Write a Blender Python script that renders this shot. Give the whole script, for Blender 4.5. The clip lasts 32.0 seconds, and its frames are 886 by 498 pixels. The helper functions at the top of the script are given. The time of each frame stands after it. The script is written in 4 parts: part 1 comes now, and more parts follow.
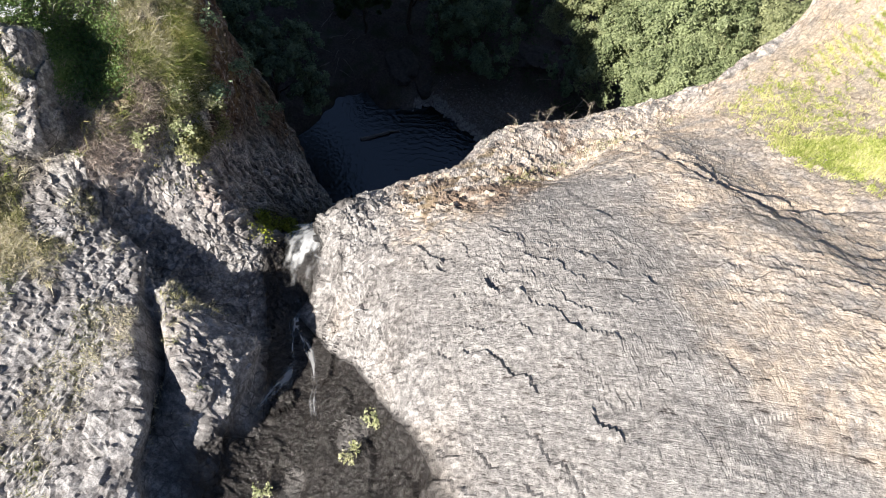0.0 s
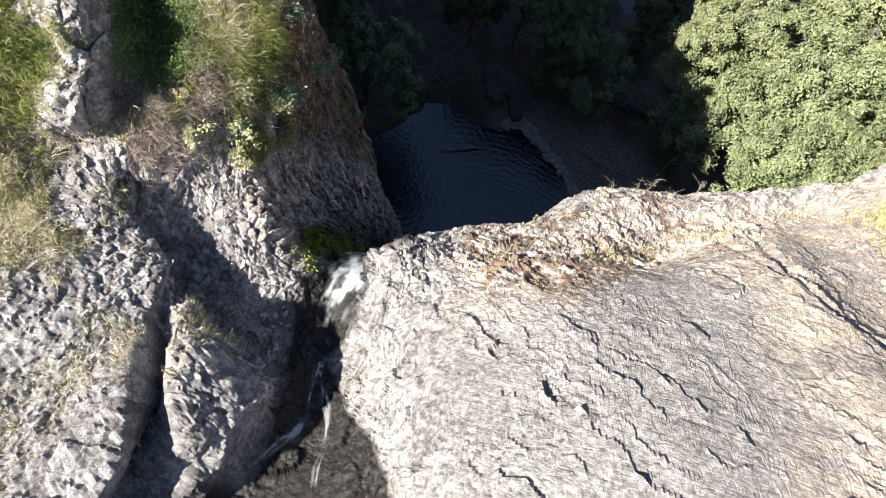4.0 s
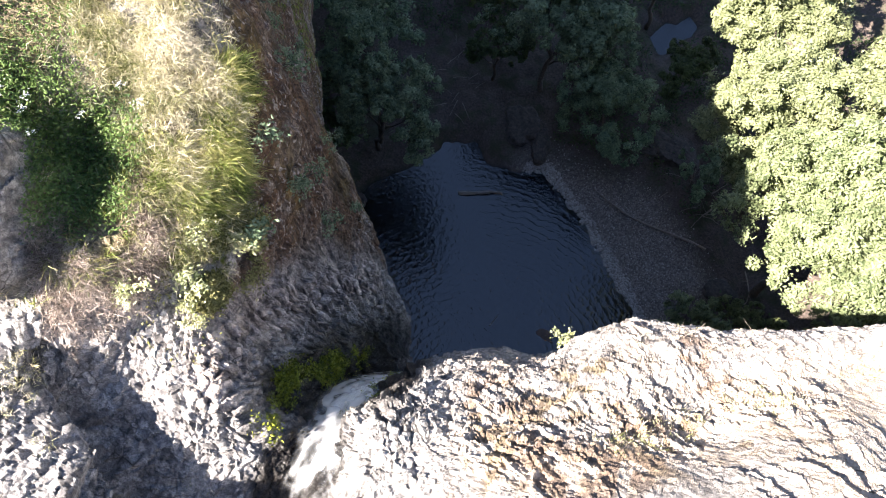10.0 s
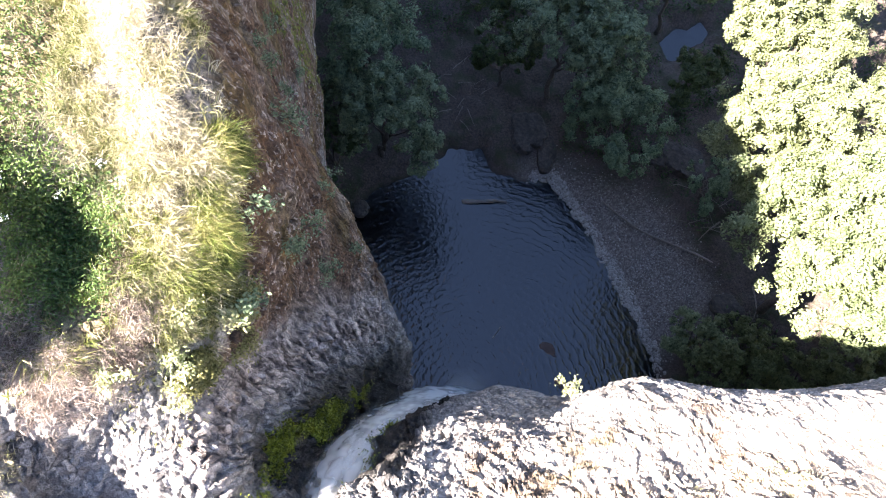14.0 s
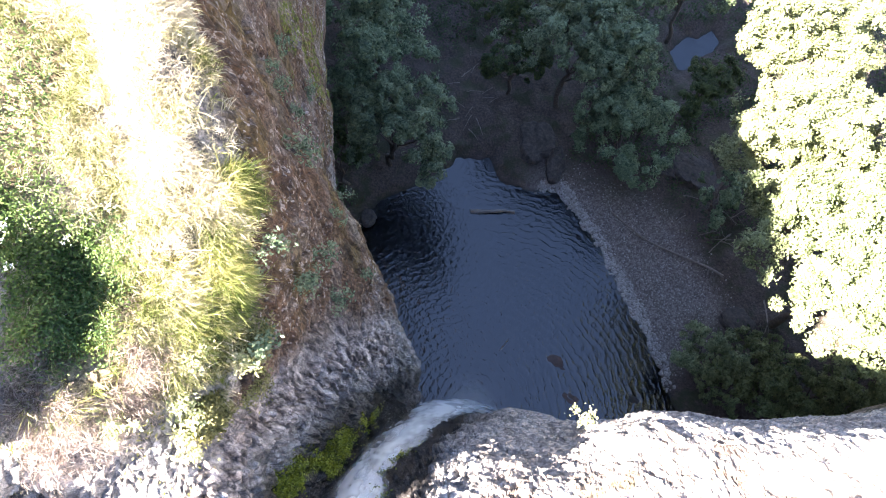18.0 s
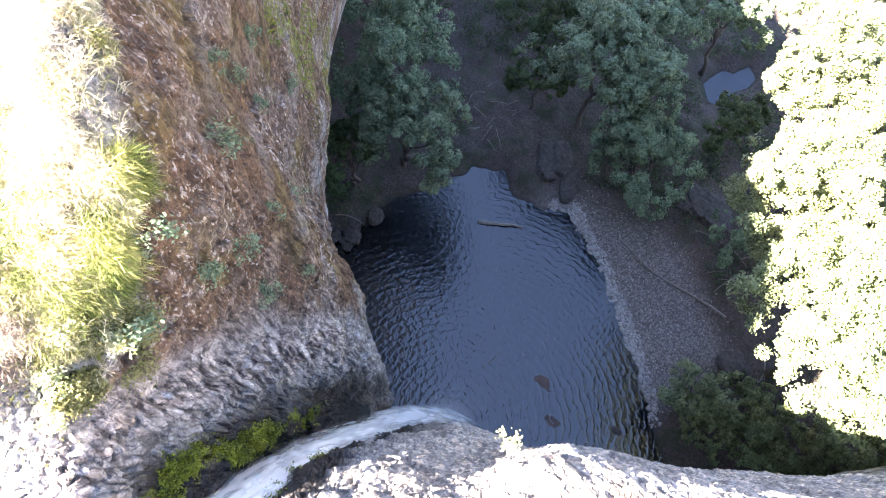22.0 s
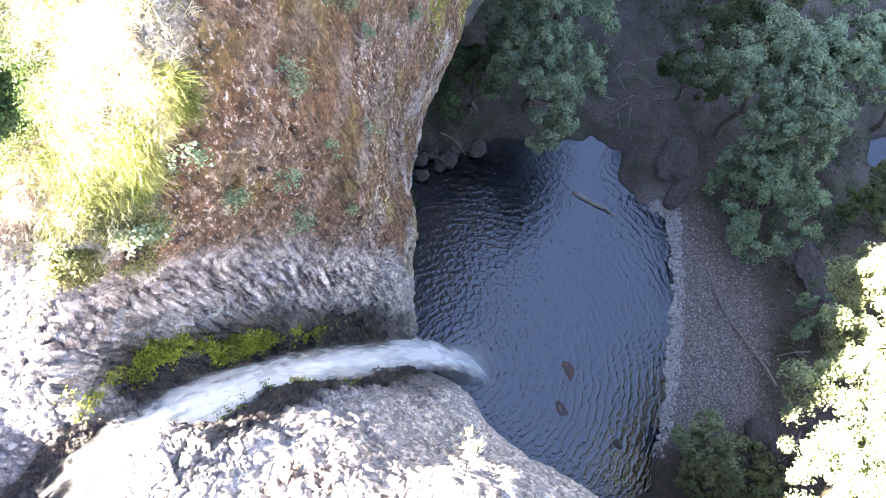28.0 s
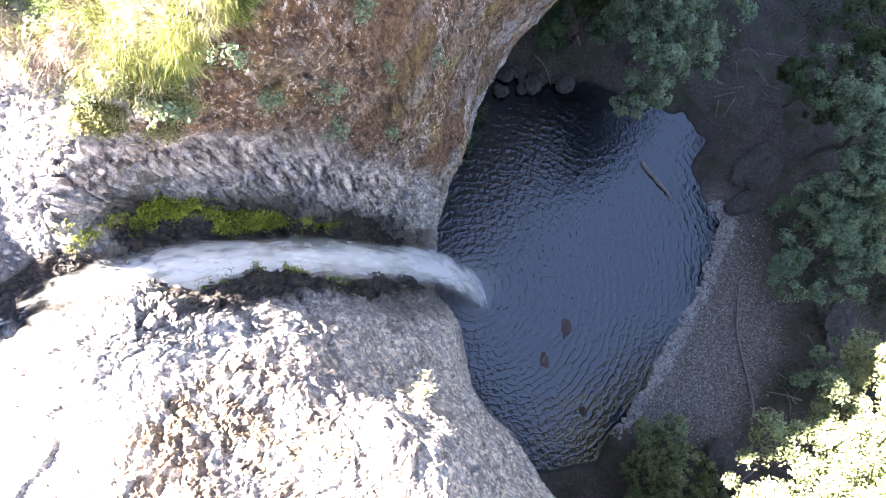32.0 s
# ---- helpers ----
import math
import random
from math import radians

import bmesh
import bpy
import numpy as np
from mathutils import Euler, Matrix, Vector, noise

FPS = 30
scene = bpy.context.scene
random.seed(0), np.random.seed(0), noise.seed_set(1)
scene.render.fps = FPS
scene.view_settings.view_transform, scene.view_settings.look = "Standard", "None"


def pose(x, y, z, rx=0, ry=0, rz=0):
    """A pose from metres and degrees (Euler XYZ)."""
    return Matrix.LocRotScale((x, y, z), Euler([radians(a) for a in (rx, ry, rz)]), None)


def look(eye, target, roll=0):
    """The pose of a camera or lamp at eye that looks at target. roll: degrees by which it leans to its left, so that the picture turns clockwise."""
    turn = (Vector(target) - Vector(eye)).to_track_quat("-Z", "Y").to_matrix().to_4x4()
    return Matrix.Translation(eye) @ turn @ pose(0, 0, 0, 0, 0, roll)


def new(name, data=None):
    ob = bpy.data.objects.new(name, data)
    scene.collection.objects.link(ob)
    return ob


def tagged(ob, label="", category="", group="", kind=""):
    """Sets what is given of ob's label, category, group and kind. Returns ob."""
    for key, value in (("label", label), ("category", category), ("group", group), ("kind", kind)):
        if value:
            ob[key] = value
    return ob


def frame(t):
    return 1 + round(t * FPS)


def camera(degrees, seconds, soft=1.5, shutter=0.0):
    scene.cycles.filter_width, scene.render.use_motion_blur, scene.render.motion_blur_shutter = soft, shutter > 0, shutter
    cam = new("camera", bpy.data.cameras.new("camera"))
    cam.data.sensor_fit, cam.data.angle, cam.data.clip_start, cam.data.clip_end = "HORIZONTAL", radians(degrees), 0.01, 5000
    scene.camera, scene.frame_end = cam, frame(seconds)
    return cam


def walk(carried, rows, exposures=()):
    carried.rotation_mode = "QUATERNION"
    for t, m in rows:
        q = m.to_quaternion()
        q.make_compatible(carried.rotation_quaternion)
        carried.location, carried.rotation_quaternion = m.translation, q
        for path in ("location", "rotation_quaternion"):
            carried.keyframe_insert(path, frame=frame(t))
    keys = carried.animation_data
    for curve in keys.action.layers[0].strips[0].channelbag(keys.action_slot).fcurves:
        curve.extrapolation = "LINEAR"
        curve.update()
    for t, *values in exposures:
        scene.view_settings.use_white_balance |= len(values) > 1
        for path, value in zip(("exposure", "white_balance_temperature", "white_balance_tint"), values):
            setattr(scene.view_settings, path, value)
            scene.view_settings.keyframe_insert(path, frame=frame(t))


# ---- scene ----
cam = camera(66.37, 32.0, soft=1.0)
PATH = [
    (0.0, -2.661, 26.776, 56.596, 23.666, -0.330, 11.011),
    (0.5, -2.740, 26.962, 56.343, 23.713, -0.258, 14.121),
    (1.0, -2.835, 27.179, 56.101, 23.834, -0.237, 17.105),
    (1.5, -2.917, 27.436, 55.855, 23.917, -0.225, 19.455),
    (2.0, -2.936, 27.699, 55.668, 24.010, -0.214, 20.991),
    (2.5, -2.988, 28.010, 55.481, 24.027, -0.279, 22.007),
    (3.0, -3.088, 28.339, 55.278, 24.112, -0.395, 22.629),
    (3.5, -3.231, 28.673, 55.053, 24.206, -0.497, 23.273),
    (5.5, -3.713, 30.182, 54.326, 24.188, -0.472, 25.499),
    (6.0, -3.785, 30.556, 54.189, 24.232, -0.388, 25.869),
    (6.5, -3.882, 30.950, 54.046, 24.411, -0.253, 26.167),
    (7.0, -3.992, 31.356, 53.937, 24.490, -0.136, 26.458),
    (7.5, -4.120, 31.758, 53.820, 24.611, -0.061, 26.744),
    (8.0, -4.283, 32.156, 53.705, 24.631, -0.014, 26.789),
    (8.5, -4.441, 32.505, 53.604, 24.711, -0.059, 26.761),
    (9.0, -4.573, 32.825, 53.464, 24.811, -0.016, 26.701),
    (9.5, -4.700, 33.102, 53.374, 24.877, 0.006, 26.645),
    (10.0, -4.821, 33.397, 53.355, 24.917, 0.079, 26.603),
    (10.5, -4.954, 33.655, 53.341, 24.943, 0.031, 26.640),
    (11.0, -5.058, 33.922, 53.355, 24.843, -0.004, 26.775),
    (11.5, -5.140, 34.168, 53.376, 24.648, -0.006, 26.951),
    (12.0, -5.217, 34.424, 53.368, 24.541, 0.011, 26.915),
    (12.5, -5.291, 34.635, 53.357, 24.364, 0.019, 27.022),
    (13.0, -5.400, 34.809, 53.337, 24.134, 0.055, 27.092),
    (13.5, -5.534, 34.991, 53.333, 24.003, 0.025, 27.159),
    (14.0, -5.684, 35.155, 53.362, 23.995, 0.047, 27.359),
    (14.5, -5.845, 35.267, 53.378, 24.019, 0.007, 27.575),
    (16.5, -6.701, 35.357, 53.328, 24.025, 0.127, 27.700),
    (17.0, -6.786, 35.417, 53.308, 23.996, 0.153, 27.769),
    (17.5, -6.679, 35.579, 53.297, 23.993, 0.197, 27.827),
    (18.0, -6.372, 35.845, 53.260, 24.068, 0.210, 27.868),
    (18.5, -5.937, 36.156, 53.259, 24.176, 0.255, 27.835),
    (19.0, -5.450, 36.533, 53.264, 24.223, 0.311, 27.774),
    (19.5, -4.987, 36.887, 53.232, 24.265, 0.286, 27.751),
    (20.0, -4.587, 37.161, 53.214, 24.332, 0.312, 27.989),
    (20.5, -4.230, 37.381, 53.171, 24.447, 0.188, 29.618),
    (21.0, -4.034, 37.467, 53.165, 24.483, 0.266, 30.967),
    (21.5, -3.954, 37.483, 53.149, 24.488, 0.260, 33.081),
    (22.0, -3.986, 37.516, 53.193, 24.525, 0.242, 35.345),
    (22.5, -4.034, 37.596, 53.244, 24.574, 0.229, 37.353),
    (23.0, -4.043, 37.716, 53.252, 24.678, 0.293, 38.379),
    (23.5, -4.051, 37.857, 53.219, 24.658, 0.225, 40.179),
    (24.0, -3.968, 37.970, 53.208, 24.632, 0.178, 42.407),
    (24.5, -3.820, 38.165, 53.192, 24.602, 0.131, 44.498),
    (25.0, -3.674, 38.413, 53.209, 24.154, 0.172, 46.373),
    (25.5, -3.594, 38.663, 53.269, 23.449, 0.187, 48.315),
    (27.5, -4.039, 39.912, 53.535, 18.503, 0.017, 56.668),
    (28.0, -4.296, 40.308, 53.638, 17.372, -0.009, 58.818),
    (28.5, -4.545, 40.650, 53.715, 16.270, -0.030, 61.031),
    (29.0, -4.750, 40.980, 53.785, 15.313, -0.056, 63.343),
    (29.5, -4.960, 41.368, 53.893, 14.108, -0.072, 65.846),
    (30.0, -5.166, 41.718, 53.958, 12.690, -0.145, 68.696),
    (30.5, -5.257, 41.953, 53.986, 11.624, -0.061, 71.678),
    (31.0, -5.355, 42.083, 54.003, 10.448, -0.032, 74.727),
    (31.5, -5.446, 42.094, 54.096, 9.193, -0.191, 77.557),
    (32.0, -5.501, 42.053, 54.143, 8.057, -0.407, 79.924),
]
# exposure rises as the lens turns into the shaded gorge
walk(cam, [(t, pose(*p)) for t, *p in PATH],
     exposures=[(0.0, 1.15, 6450, 12), (3.5, 1.4, 6450, 12), (6.0, 1.85, 6500, 13), (9.0, 2.36, 6600, 15), (13.0, 3.12, 6650, 18), (17.0, 3.62, 6700, 19), (20.0, 4.12, 6750, 20), (24.0, 4.6, 6950, 21), (29.5, 4.74, 7050, 21), (31.0, 4.62, 7050, 21), (32.0, 4.3, 7050, 21)])

# ---------------------------------------------------------------- light
SUN_FROM = Vector((-0.441, -0.532, 0.722)).normalized()
sun_data = bpy.data.lights.new("sun", "SUN")
sun_data.energy, sun_data.angle, sun_data.color = 5.0, radians(0.6), (1.0, 0.94, 0.84)
sun = new("sun", sun_data)
sun.matrix_world = look((0, 0, 120), Vector((0, 0, 120)) - SUN_FROM)

world = bpy.data.worlds.new("sky")
scene.world = world
world.use_nodes = True
wn = world.node_tree
sky = wn.nodes.new("ShaderNodeTexSky")
sky.sky_type, sky.sun_disc = "NISHITA", False
sky.sun_elevation = math.asin(SUN_FROM.z)
sky.sun_rotation = math.atan2(SUN_FROM.x, SUN_FROM.y)
sky.ozone_density, sky.dust_density = 3.5, 0.4
wn.links.new(sky.outputs[0], wn.nodes["Background"].inputs[0])
wn.nodes["Background"].inputs[1].default_value = 0.037

# ---------------------------------------------------------------- noise in numpy
def hash3(ix, iy, iz, k=0):
    h = (ix * 374761393 + iy * 668265263 + iz * 2147483647 + k * 1274126177) & 0xFFFFFFFF
    h = ((h ^ (h >> 13)) * 1274126177) & 0xFFFFFFFF
    h = ((h ^ (h >> 16)) * 2246822519) & 0xFFFFFFFF
    return ((h ^ (h >> 15)) & 0xFFFFFF) / 16777216.0


def vnoise(p, k=0):
    """Smooth value noise in -1..1 at points p."""
    i = np.floor(p).astype(np.int64)
    f = p - i
    f = f * f * f * (f * (f * 6 - 15) + 10)
    out = 0.0
    for dx in (0, 1):
        for dy in (0, 1):
            for dz in (0, 1):
                w = (f[:, 0] if dx else 1 - f[:, 0]) * (f[:, 1] if dy else 1 - f[:, 1]) * (f[:, 2] if dz else 1 - f[:, 2])
                out = out + w * hash3(i[:, 0] + dx, i[:, 1] + dy, i[:, 2] + dz, k)
    return out * 2 - 1


def fbm(p, octaves=4, k=0):
    out, a = 0.0, 1.0
    for o in range(octaves):
        out = out + a * vnoise(p * 2 ** o + 17.3 * o, k + o)
        a *= 0.5
    return out


def cells(p, k=0):
    """Cell noise: nearest and second distances, and of the nearest cell a random value, the way to its heart and the height of its leaning facet."""
    i = np.floor(p).astype(np.int64)
    n = len(p)
    f1, f2, rid = np.full(n, 9.0), np.full(n, 9.0), np.zeros(n)
    off, facet = np.zeros((n, 3)), np.zeros(n)
    for dx in (-1, 0, 1):
        for dy in (-1, 0, 1):
            for dz in (-1, 0, 1):
                c = i + np.array([dx, dy, dz])
                q = c + np.stack([hash3(c[:, 0], c[:, 1], c[:, 2], k + m) for m in (1, 2, 3)], 1) - p
                d = np.sqrt((q ** 2).sum(1))
                near = d < f1
                f2 = np.where(near, f1, np.minimum(f2, d))
                rid = np.where(near, hash3(c[:, 0], c[:, 1], c[:, 2], k + 4), rid)
                off[near] = q[near]
                cn = c[near]
                facet[near] = sum(q[near, m] * (2 * hash3(cn[:, 0], cn[:, 1], cn[:, 2], k + 5 + m) - 1) for m in range(3))
                f1 = np.where(near, d, f1)
    return f1, f2, rid, off, facet


def step(a, b, x):
    t = np.clip((x - a) / (b - a), 0, 1)
    return t * t * (3 - 2 * t)


# ---------------------------------------------------------------- materials
def material(name, rough=0.9):
    m = bpy.data.materials.new(name)
    m.use_nodes = True
    b = m.node_tree.nodes["Principled BSDF"]
    b.inputs["Roughness"].default_value = rough
    return m, m.node_tree, b


def node(nt, kind, **values):
    n = nt.nodes.new(kind)
    for k, v in values.items():
        n.inputs[k.replace("_", " ")].default_value = v
    return n


def tex(nt, co, scale, detail=4.0, rough=0.6, kind="ShaderNodeTexNoise"):
    n = nt.nodes.new(kind)
    n.inputs["Scale"].default_value = scale
    if kind == "ShaderNodeTexNoise":
        n.inputs["Detail"].default_value, n.inputs["Roughness"].default_value = detail, rough
    nt.links.new(co, n.inputs["Vector"])
    return n


def ramp(nt, fac, *stops):
    r = nt.nodes.new("ShaderNodeValToRGB")
    e = r.color_ramp.elements
    while len(e) < len(stops):
        e.new(0.5)
    for el, (p, c) in zip(e, stops):
        el.position = p
        el.color = (*c, 1) if isinstance(c, tuple) else (c, c, c, 1)
    nt.links.new(fac, r.inputs[0])
    return r.outputs[0]


def mix(nt, fac, a, b, blend="MIX"):
    m = nt.nodes.new("ShaderNodeMix")
    m.data_type, m.blend_type = "RGBA", blend
    for sock, v in ((m.inputs[0], fac), (m.inputs[6], a), (m.inputs[7], b)):
        if isinstance(v, bpy.types.NodeSocket):
            nt.links.new(v, sock)
        elif isinstance(v, tuple):
            sock.default_value = (*v, 1)
        else:
            sock.default_value = v
    return m.outputs[2]


def calc(nt, op, a, b=0.0):
    m = nt.nodes.new("ShaderNodeMath")
    m.operation = op
    m.use_clamp = op != "POWER"
    for sock, v in zip(m.inputs, (a, b)):
        if isinstance(v, bpy.types.NodeSocket):
            nt.links.new(v, sock)
        else:
            sock.default_value = v
    return m.outputs[0]


def bump(nt, b, height, dist, strength=1.0, under=None):
    n = nt.nodes.new("ShaderNodeBump")
    n.inputs["Distance"].default_value, n.inputs["Strength"].default_value = dist, strength
    nt.links.new(height, n.inputs["Height"])
    if under:
        nt.links.new(under, n.inputs["Normal"])
    nt.links.new(n.outputs[0], b.inputs["Normal"])
    return n.outputs[0]


def attr(nt, name):
    n = nt.nodes.new("ShaderNodeAttribute")
    n.attribute_name = name
    return n.outputs["Fac"]


def place_co(nt):
    return nt.nodes.new("ShaderNodeTexCoord").outputs["Object"]


def rock_material():
    """Basalt with tan weathering, pale lichen, moss, ochre soil film and wet streaks, each spread by a mask of the surface."""
    m, nt, b = material("basalt", 0.85)
    co = place_co(nt)
    big, mid, fine = tex(nt, co, 0.35), tex(nt, co, 1.7, 6), tex(nt, co, 9, 6, 0.7)
    grey = ramp(nt, fine.outputs[0], (0.3, (0.10, 0.098, 0.099)), (0.5, (0.262, 0.255, 0.252)), (0.72, (0.47, 0.455, 0.445)))
    tan = ramp(nt, fine.outputs[0], (0.28, (0.34, 0.265, 0.20)), (0.5, (0.55, 0.455, 0.36)), (0.75, (0.70, 0.60, 0.49)))
    tanmask = calc(nt, "MULTIPLY", attr(nt, "tan"), ramp(nt, mid.outputs[0], (0.36, 0.15), (0.62, 1.0)))
    col = mix(nt, tanmask, grey, tan)
    long = nt.nodes.new("ShaderNodeMapping")
    long.inputs["Scale"].default_value = (1.0, 1.0, 0.6)
    nt.links.new(co, long.inputs["Vector"])
    ochre = ramp(nt, fine.outputs[0], (0.3, (0.04, 0.022, 0.013)), (0.5, (0.108, 0.062, 0.036)), (0.72, (0.215, 0.138, 0.082)))
    ochre = mix(nt, ramp(nt, big.outputs[0], (0.5, 0.0), (0.66, 0.7)), ochre, (0.16, 0.12, 0.035))
    col = mix(nt, attr(nt, "ochre"), col, ochre)
    spots = tex(nt, long.outputs[0], 8.5, 3, 0.6)
    lich = calc(nt, "MULTIPLY", attr(nt, "lichen"), ramp(nt, spots.outputs[0], (0.575, 0.0), (0.615, 1.0)))
    col = mix(nt, lich, col, ramp(nt, fine.outputs[0], (0.3, (0.25, 0.215, 0.2)), (0.6, (0.48, 0.435, 0.40))))
    drape = nt.nodes.new("ShaderNodeMapping")
    drape.inputs["Scale"].default_value = (1.0, 1.0, 0.42)
    nt.links.new(co, drape.inputs["Vector"])
    crust = calc(nt, "MULTIPLY", attr(nt, "lichen"), ramp(nt, tex(nt, drape.outputs[0], 1.9, 9, 0.72).outputs[0], (0.535, 0.0), (0.59, 0.5)))
    col = mix(nt, crust, col, ramp(nt, fine.outputs[0], (0.3, (0.20, 0.165, 0.15)), (0.6, (0.42, 0.37, 0.34))))
    slant = nt.nodes.new("ShaderNodeMapping")
    slant.inputs["Scale"].default_value = (1.0, 1.0, 0.07)
    slant.inputs["Rotation"].default_value = (0.0, 0.06, 0.0)
    nt.links.new(co, slant.inputs["Vector"])
    ends = tex(nt, slant.outputs[0], 6.0, 3, 0.55)
    pale = ramp(nt, ends.outputs[0], (0.36, (0.085, 0.07, 0.066)), (0.46, (0.31, 0.272, 0.255)), (0.64, (0.56, 0.51, 0.475)))
    col = mix(nt, attr(nt, "pale"), col, pale)
    soil = ramp(nt, fine.outputs[0], (0.3, (0.075, 0.058, 0.03)), (0.7, (0.34, 0.28, 0.18)))
    col = mix(nt, attr(nt, "soil"), col, soil)
    col = mix(nt, 1.0, col, ramp(nt, attr(nt, "plate"), (0.15, (0.52, 0.50, 0.49)), (0.5, (0.95, 0.93, 0.91)), (0.85, (1.35, 1.33, 1.3))), "MULTIPLY")
    grit = tex(nt, co, 38, 4, 0.75)
    col = mix(nt, 1.0, col, mix(nt, calc(nt, "MULTIPLY", attr(nt, "slab"), 0.75), ramp(nt, grit.outputs[0], (0.32, 0.3), (0.48, 1.15), (0.7, 1.8)), (1.05, 1.05, 1.05)), "MULTIPLY")
    crack = tex(nt, co, 2.3, kind="ShaderNodeTexVoronoi")
    crack.feature = "DISTANCE_TO_EDGE"
    warp = nt.nodes.new("ShaderNodeMapping")
    warp.inputs["Scale"].default_value = (1.0, 1.0, 0.16)
    nt.links.new(co, warp.inputs["Vector"])
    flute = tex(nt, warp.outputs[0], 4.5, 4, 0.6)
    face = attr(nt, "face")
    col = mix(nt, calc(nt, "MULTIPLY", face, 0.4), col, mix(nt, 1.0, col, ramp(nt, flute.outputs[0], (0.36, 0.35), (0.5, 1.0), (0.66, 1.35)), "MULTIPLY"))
    seam = calc(nt, "MULTIPLY", ramp(nt, crack.outputs["Distance"], (0.0, 1.0), (0.05, 0.0)), ramp(nt, mid.outputs[0], (0.45, 0.0), (0.6, 0.8)))
    seam = calc(nt, "MULTIPLY", seam, calc(nt, "SUBTRACT", 1.0, attr(nt, "slab")))
    col = mix(nt, seam, col, (0.03, 0.025, 0.02))
    turn = nt.nodes.new("ShaderNodeMapping")
    turn.inputs["Rotation"].default_value = (0.0, 0.0, 0.42)
    turn.inputs["Scale"].default_value = (0.5, 2.9, 1.6)
    nt.links.new(co, turn.inputs["Vector"])
    scratch = tex(nt, turn.outputs[0], 3.4, 7, 0.7)
    cut = calc(nt, "MULTIPLY", attr(nt, "slab"), ramp(nt, scratch.outputs[0], (0.36, 0.9), (0.405, 0.0)))
    col = mix(nt, cut, col, (0.045, 0.035, 0.03))
    # a slightly darker, cooler tint over the top of the left rock
    col = mix(nt, attr(nt, "left_tint"), col, mix(nt, 1.0, col, (0.84, 0.86, 0.9), "MULTIPLY"))
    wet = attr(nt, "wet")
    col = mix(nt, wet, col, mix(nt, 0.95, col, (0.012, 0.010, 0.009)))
    mosscol = ramp(nt, fine.outputs[0], (0.3, (0.025, 0.03, 0.006)), (0.5, (0.12, 0.14, 0.014)), (0.68, (0.30, 0.33, 0.035)))
    mosscut = ramp(nt, calc(nt, "MULTIPLY", attr(nt, "moss"), tex(nt, co, 5.0, 6, 0.75).outputs[0]), (0.44, 0.0), (0.53, 1.0))
    col = mix(nt, mosscut, col, mosscol)
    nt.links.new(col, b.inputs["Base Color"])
    nt.links.new(ramp(nt, wet, (0.0, 0.85), (1.0, 0.22)), b.inputs["Roughness"])
    n1 = bump(nt, b, crack.outputs["Distance"], 0.02, 0.5)
    calm = calc(nt, "SUBTRACT", 1.0, calc(nt, "MULTIPLY", attr(nt, "slab"), 0.7))
    n2 = bump(nt, b, calc(nt, "MULTIPLY", mid.outputs[0], calm), 0.06, 0.8, n1)
    n3 = bump(nt, b, calc(nt, "MULTIPLY", flute.outputs[0], face), 0.08, 0.9, n2)
    n4 = bump(nt, b, calc(nt, "MULTIPLY", fine.outputs[0], calm), 0.036, 1.0, n3)
    n5 = bump(nt, b, calc(nt, "MULTIPLY", scratch.outputs[0], attr(nt, "slab")), 0.09, 0.9, n4)
    bump(nt, b, calc(nt, "MULTIPLY", grit.outputs[0], calm), 0.022, 1.0, n5)
    return m


ROCK = rock_material()


def plain(name, lo, hi, scale=3.0, rough=0.9, dist=0.05):
    m, nt, b = material(name, rough)
    co = place_co(nt)
    a = tex(nt, co, scale, 6, 0.65)
    nt.links.new(ramp(nt, a.outputs[0], (0.3, lo), (0.7, hi)), b.inputs["Base Color"])
    bump(nt, b, a.outputs[0], dist)
    return m


# ---------------------------------------------------------------- mesh helpers
def mesh_from(name, verts, faces, mats, masks=None, smooth=False):
    """A mesh from numpy vertices and an (n, 3 or 4) face array."""
    me = bpy.data.meshes.new(name)
    verts, faces = np.asarray(verts, np.float32), np.asarray(faces, np.int32)
    n, k = faces.shape
    me.vertices.add(len(verts))
    me.vertices.foreach_set("co", verts.ravel())
    me.loops.add(n * k)
    me.loops.foreach_set("vertex_index", faces.ravel())
    me.polygons.add(n)
    me.polygons.foreach_set("loop_start", np.arange(0, n * k, k, dtype=np.int32))
    me.polygons.foreach_set("loop_total", np.full(n, k, np.int32))
    me.polygons.foreach_set("use_smooth", np.full(n, smooth))
    for mm in (mats if isinstance(mats, (list, tuple)) else [mats]):
        me.materials.append(mm)
    for key, v in (masks or {}).items():
        me.attributes.new(key, "FLOAT", "POINT").data.foreach_set("value", np.asarray(v, np.float32))
    me.update()
    me.validate()
    return me


def grid_faces(nu, nv):
    a = (np.arange(nu - 1)[:, None] * nv + np.arange(nv - 1)[None, :]).ravel()
    return np.stack([a, a + nv, a + nv + 1, a + 1], 1)


def spline(points, at):
    """Catmull-Rom through points (n, ...) at parameters 0..n-1."""
    n = len(points)
    i = np.clip(np.floor(at).astype(int), 0, n - 2)
    t = (at - i).reshape(-1, *([1] * (points.ndim - 1)))
    p0, p1, p2, p3 = points[np.maximum(i - 1, 0)], points[i], points[i + 1], points[np.minimum(i + 2, n - 1)]
    return 0.5 * (2 * p1 + (p2 - p0) * t + (2 * p0 - 5 * p1 + 4 * p2 - p3) * t ** 2 + (3 * p1 - p0 - 3 * p2 + p3) * t ** 3)


# ---------------------------------------------------------------- the gorge's rock wall
# Each profile climbs from under the pool's water over the face to the rim and back over the top.
FACE_Z = (-2.0, 12.0, 24.0, 34.5)


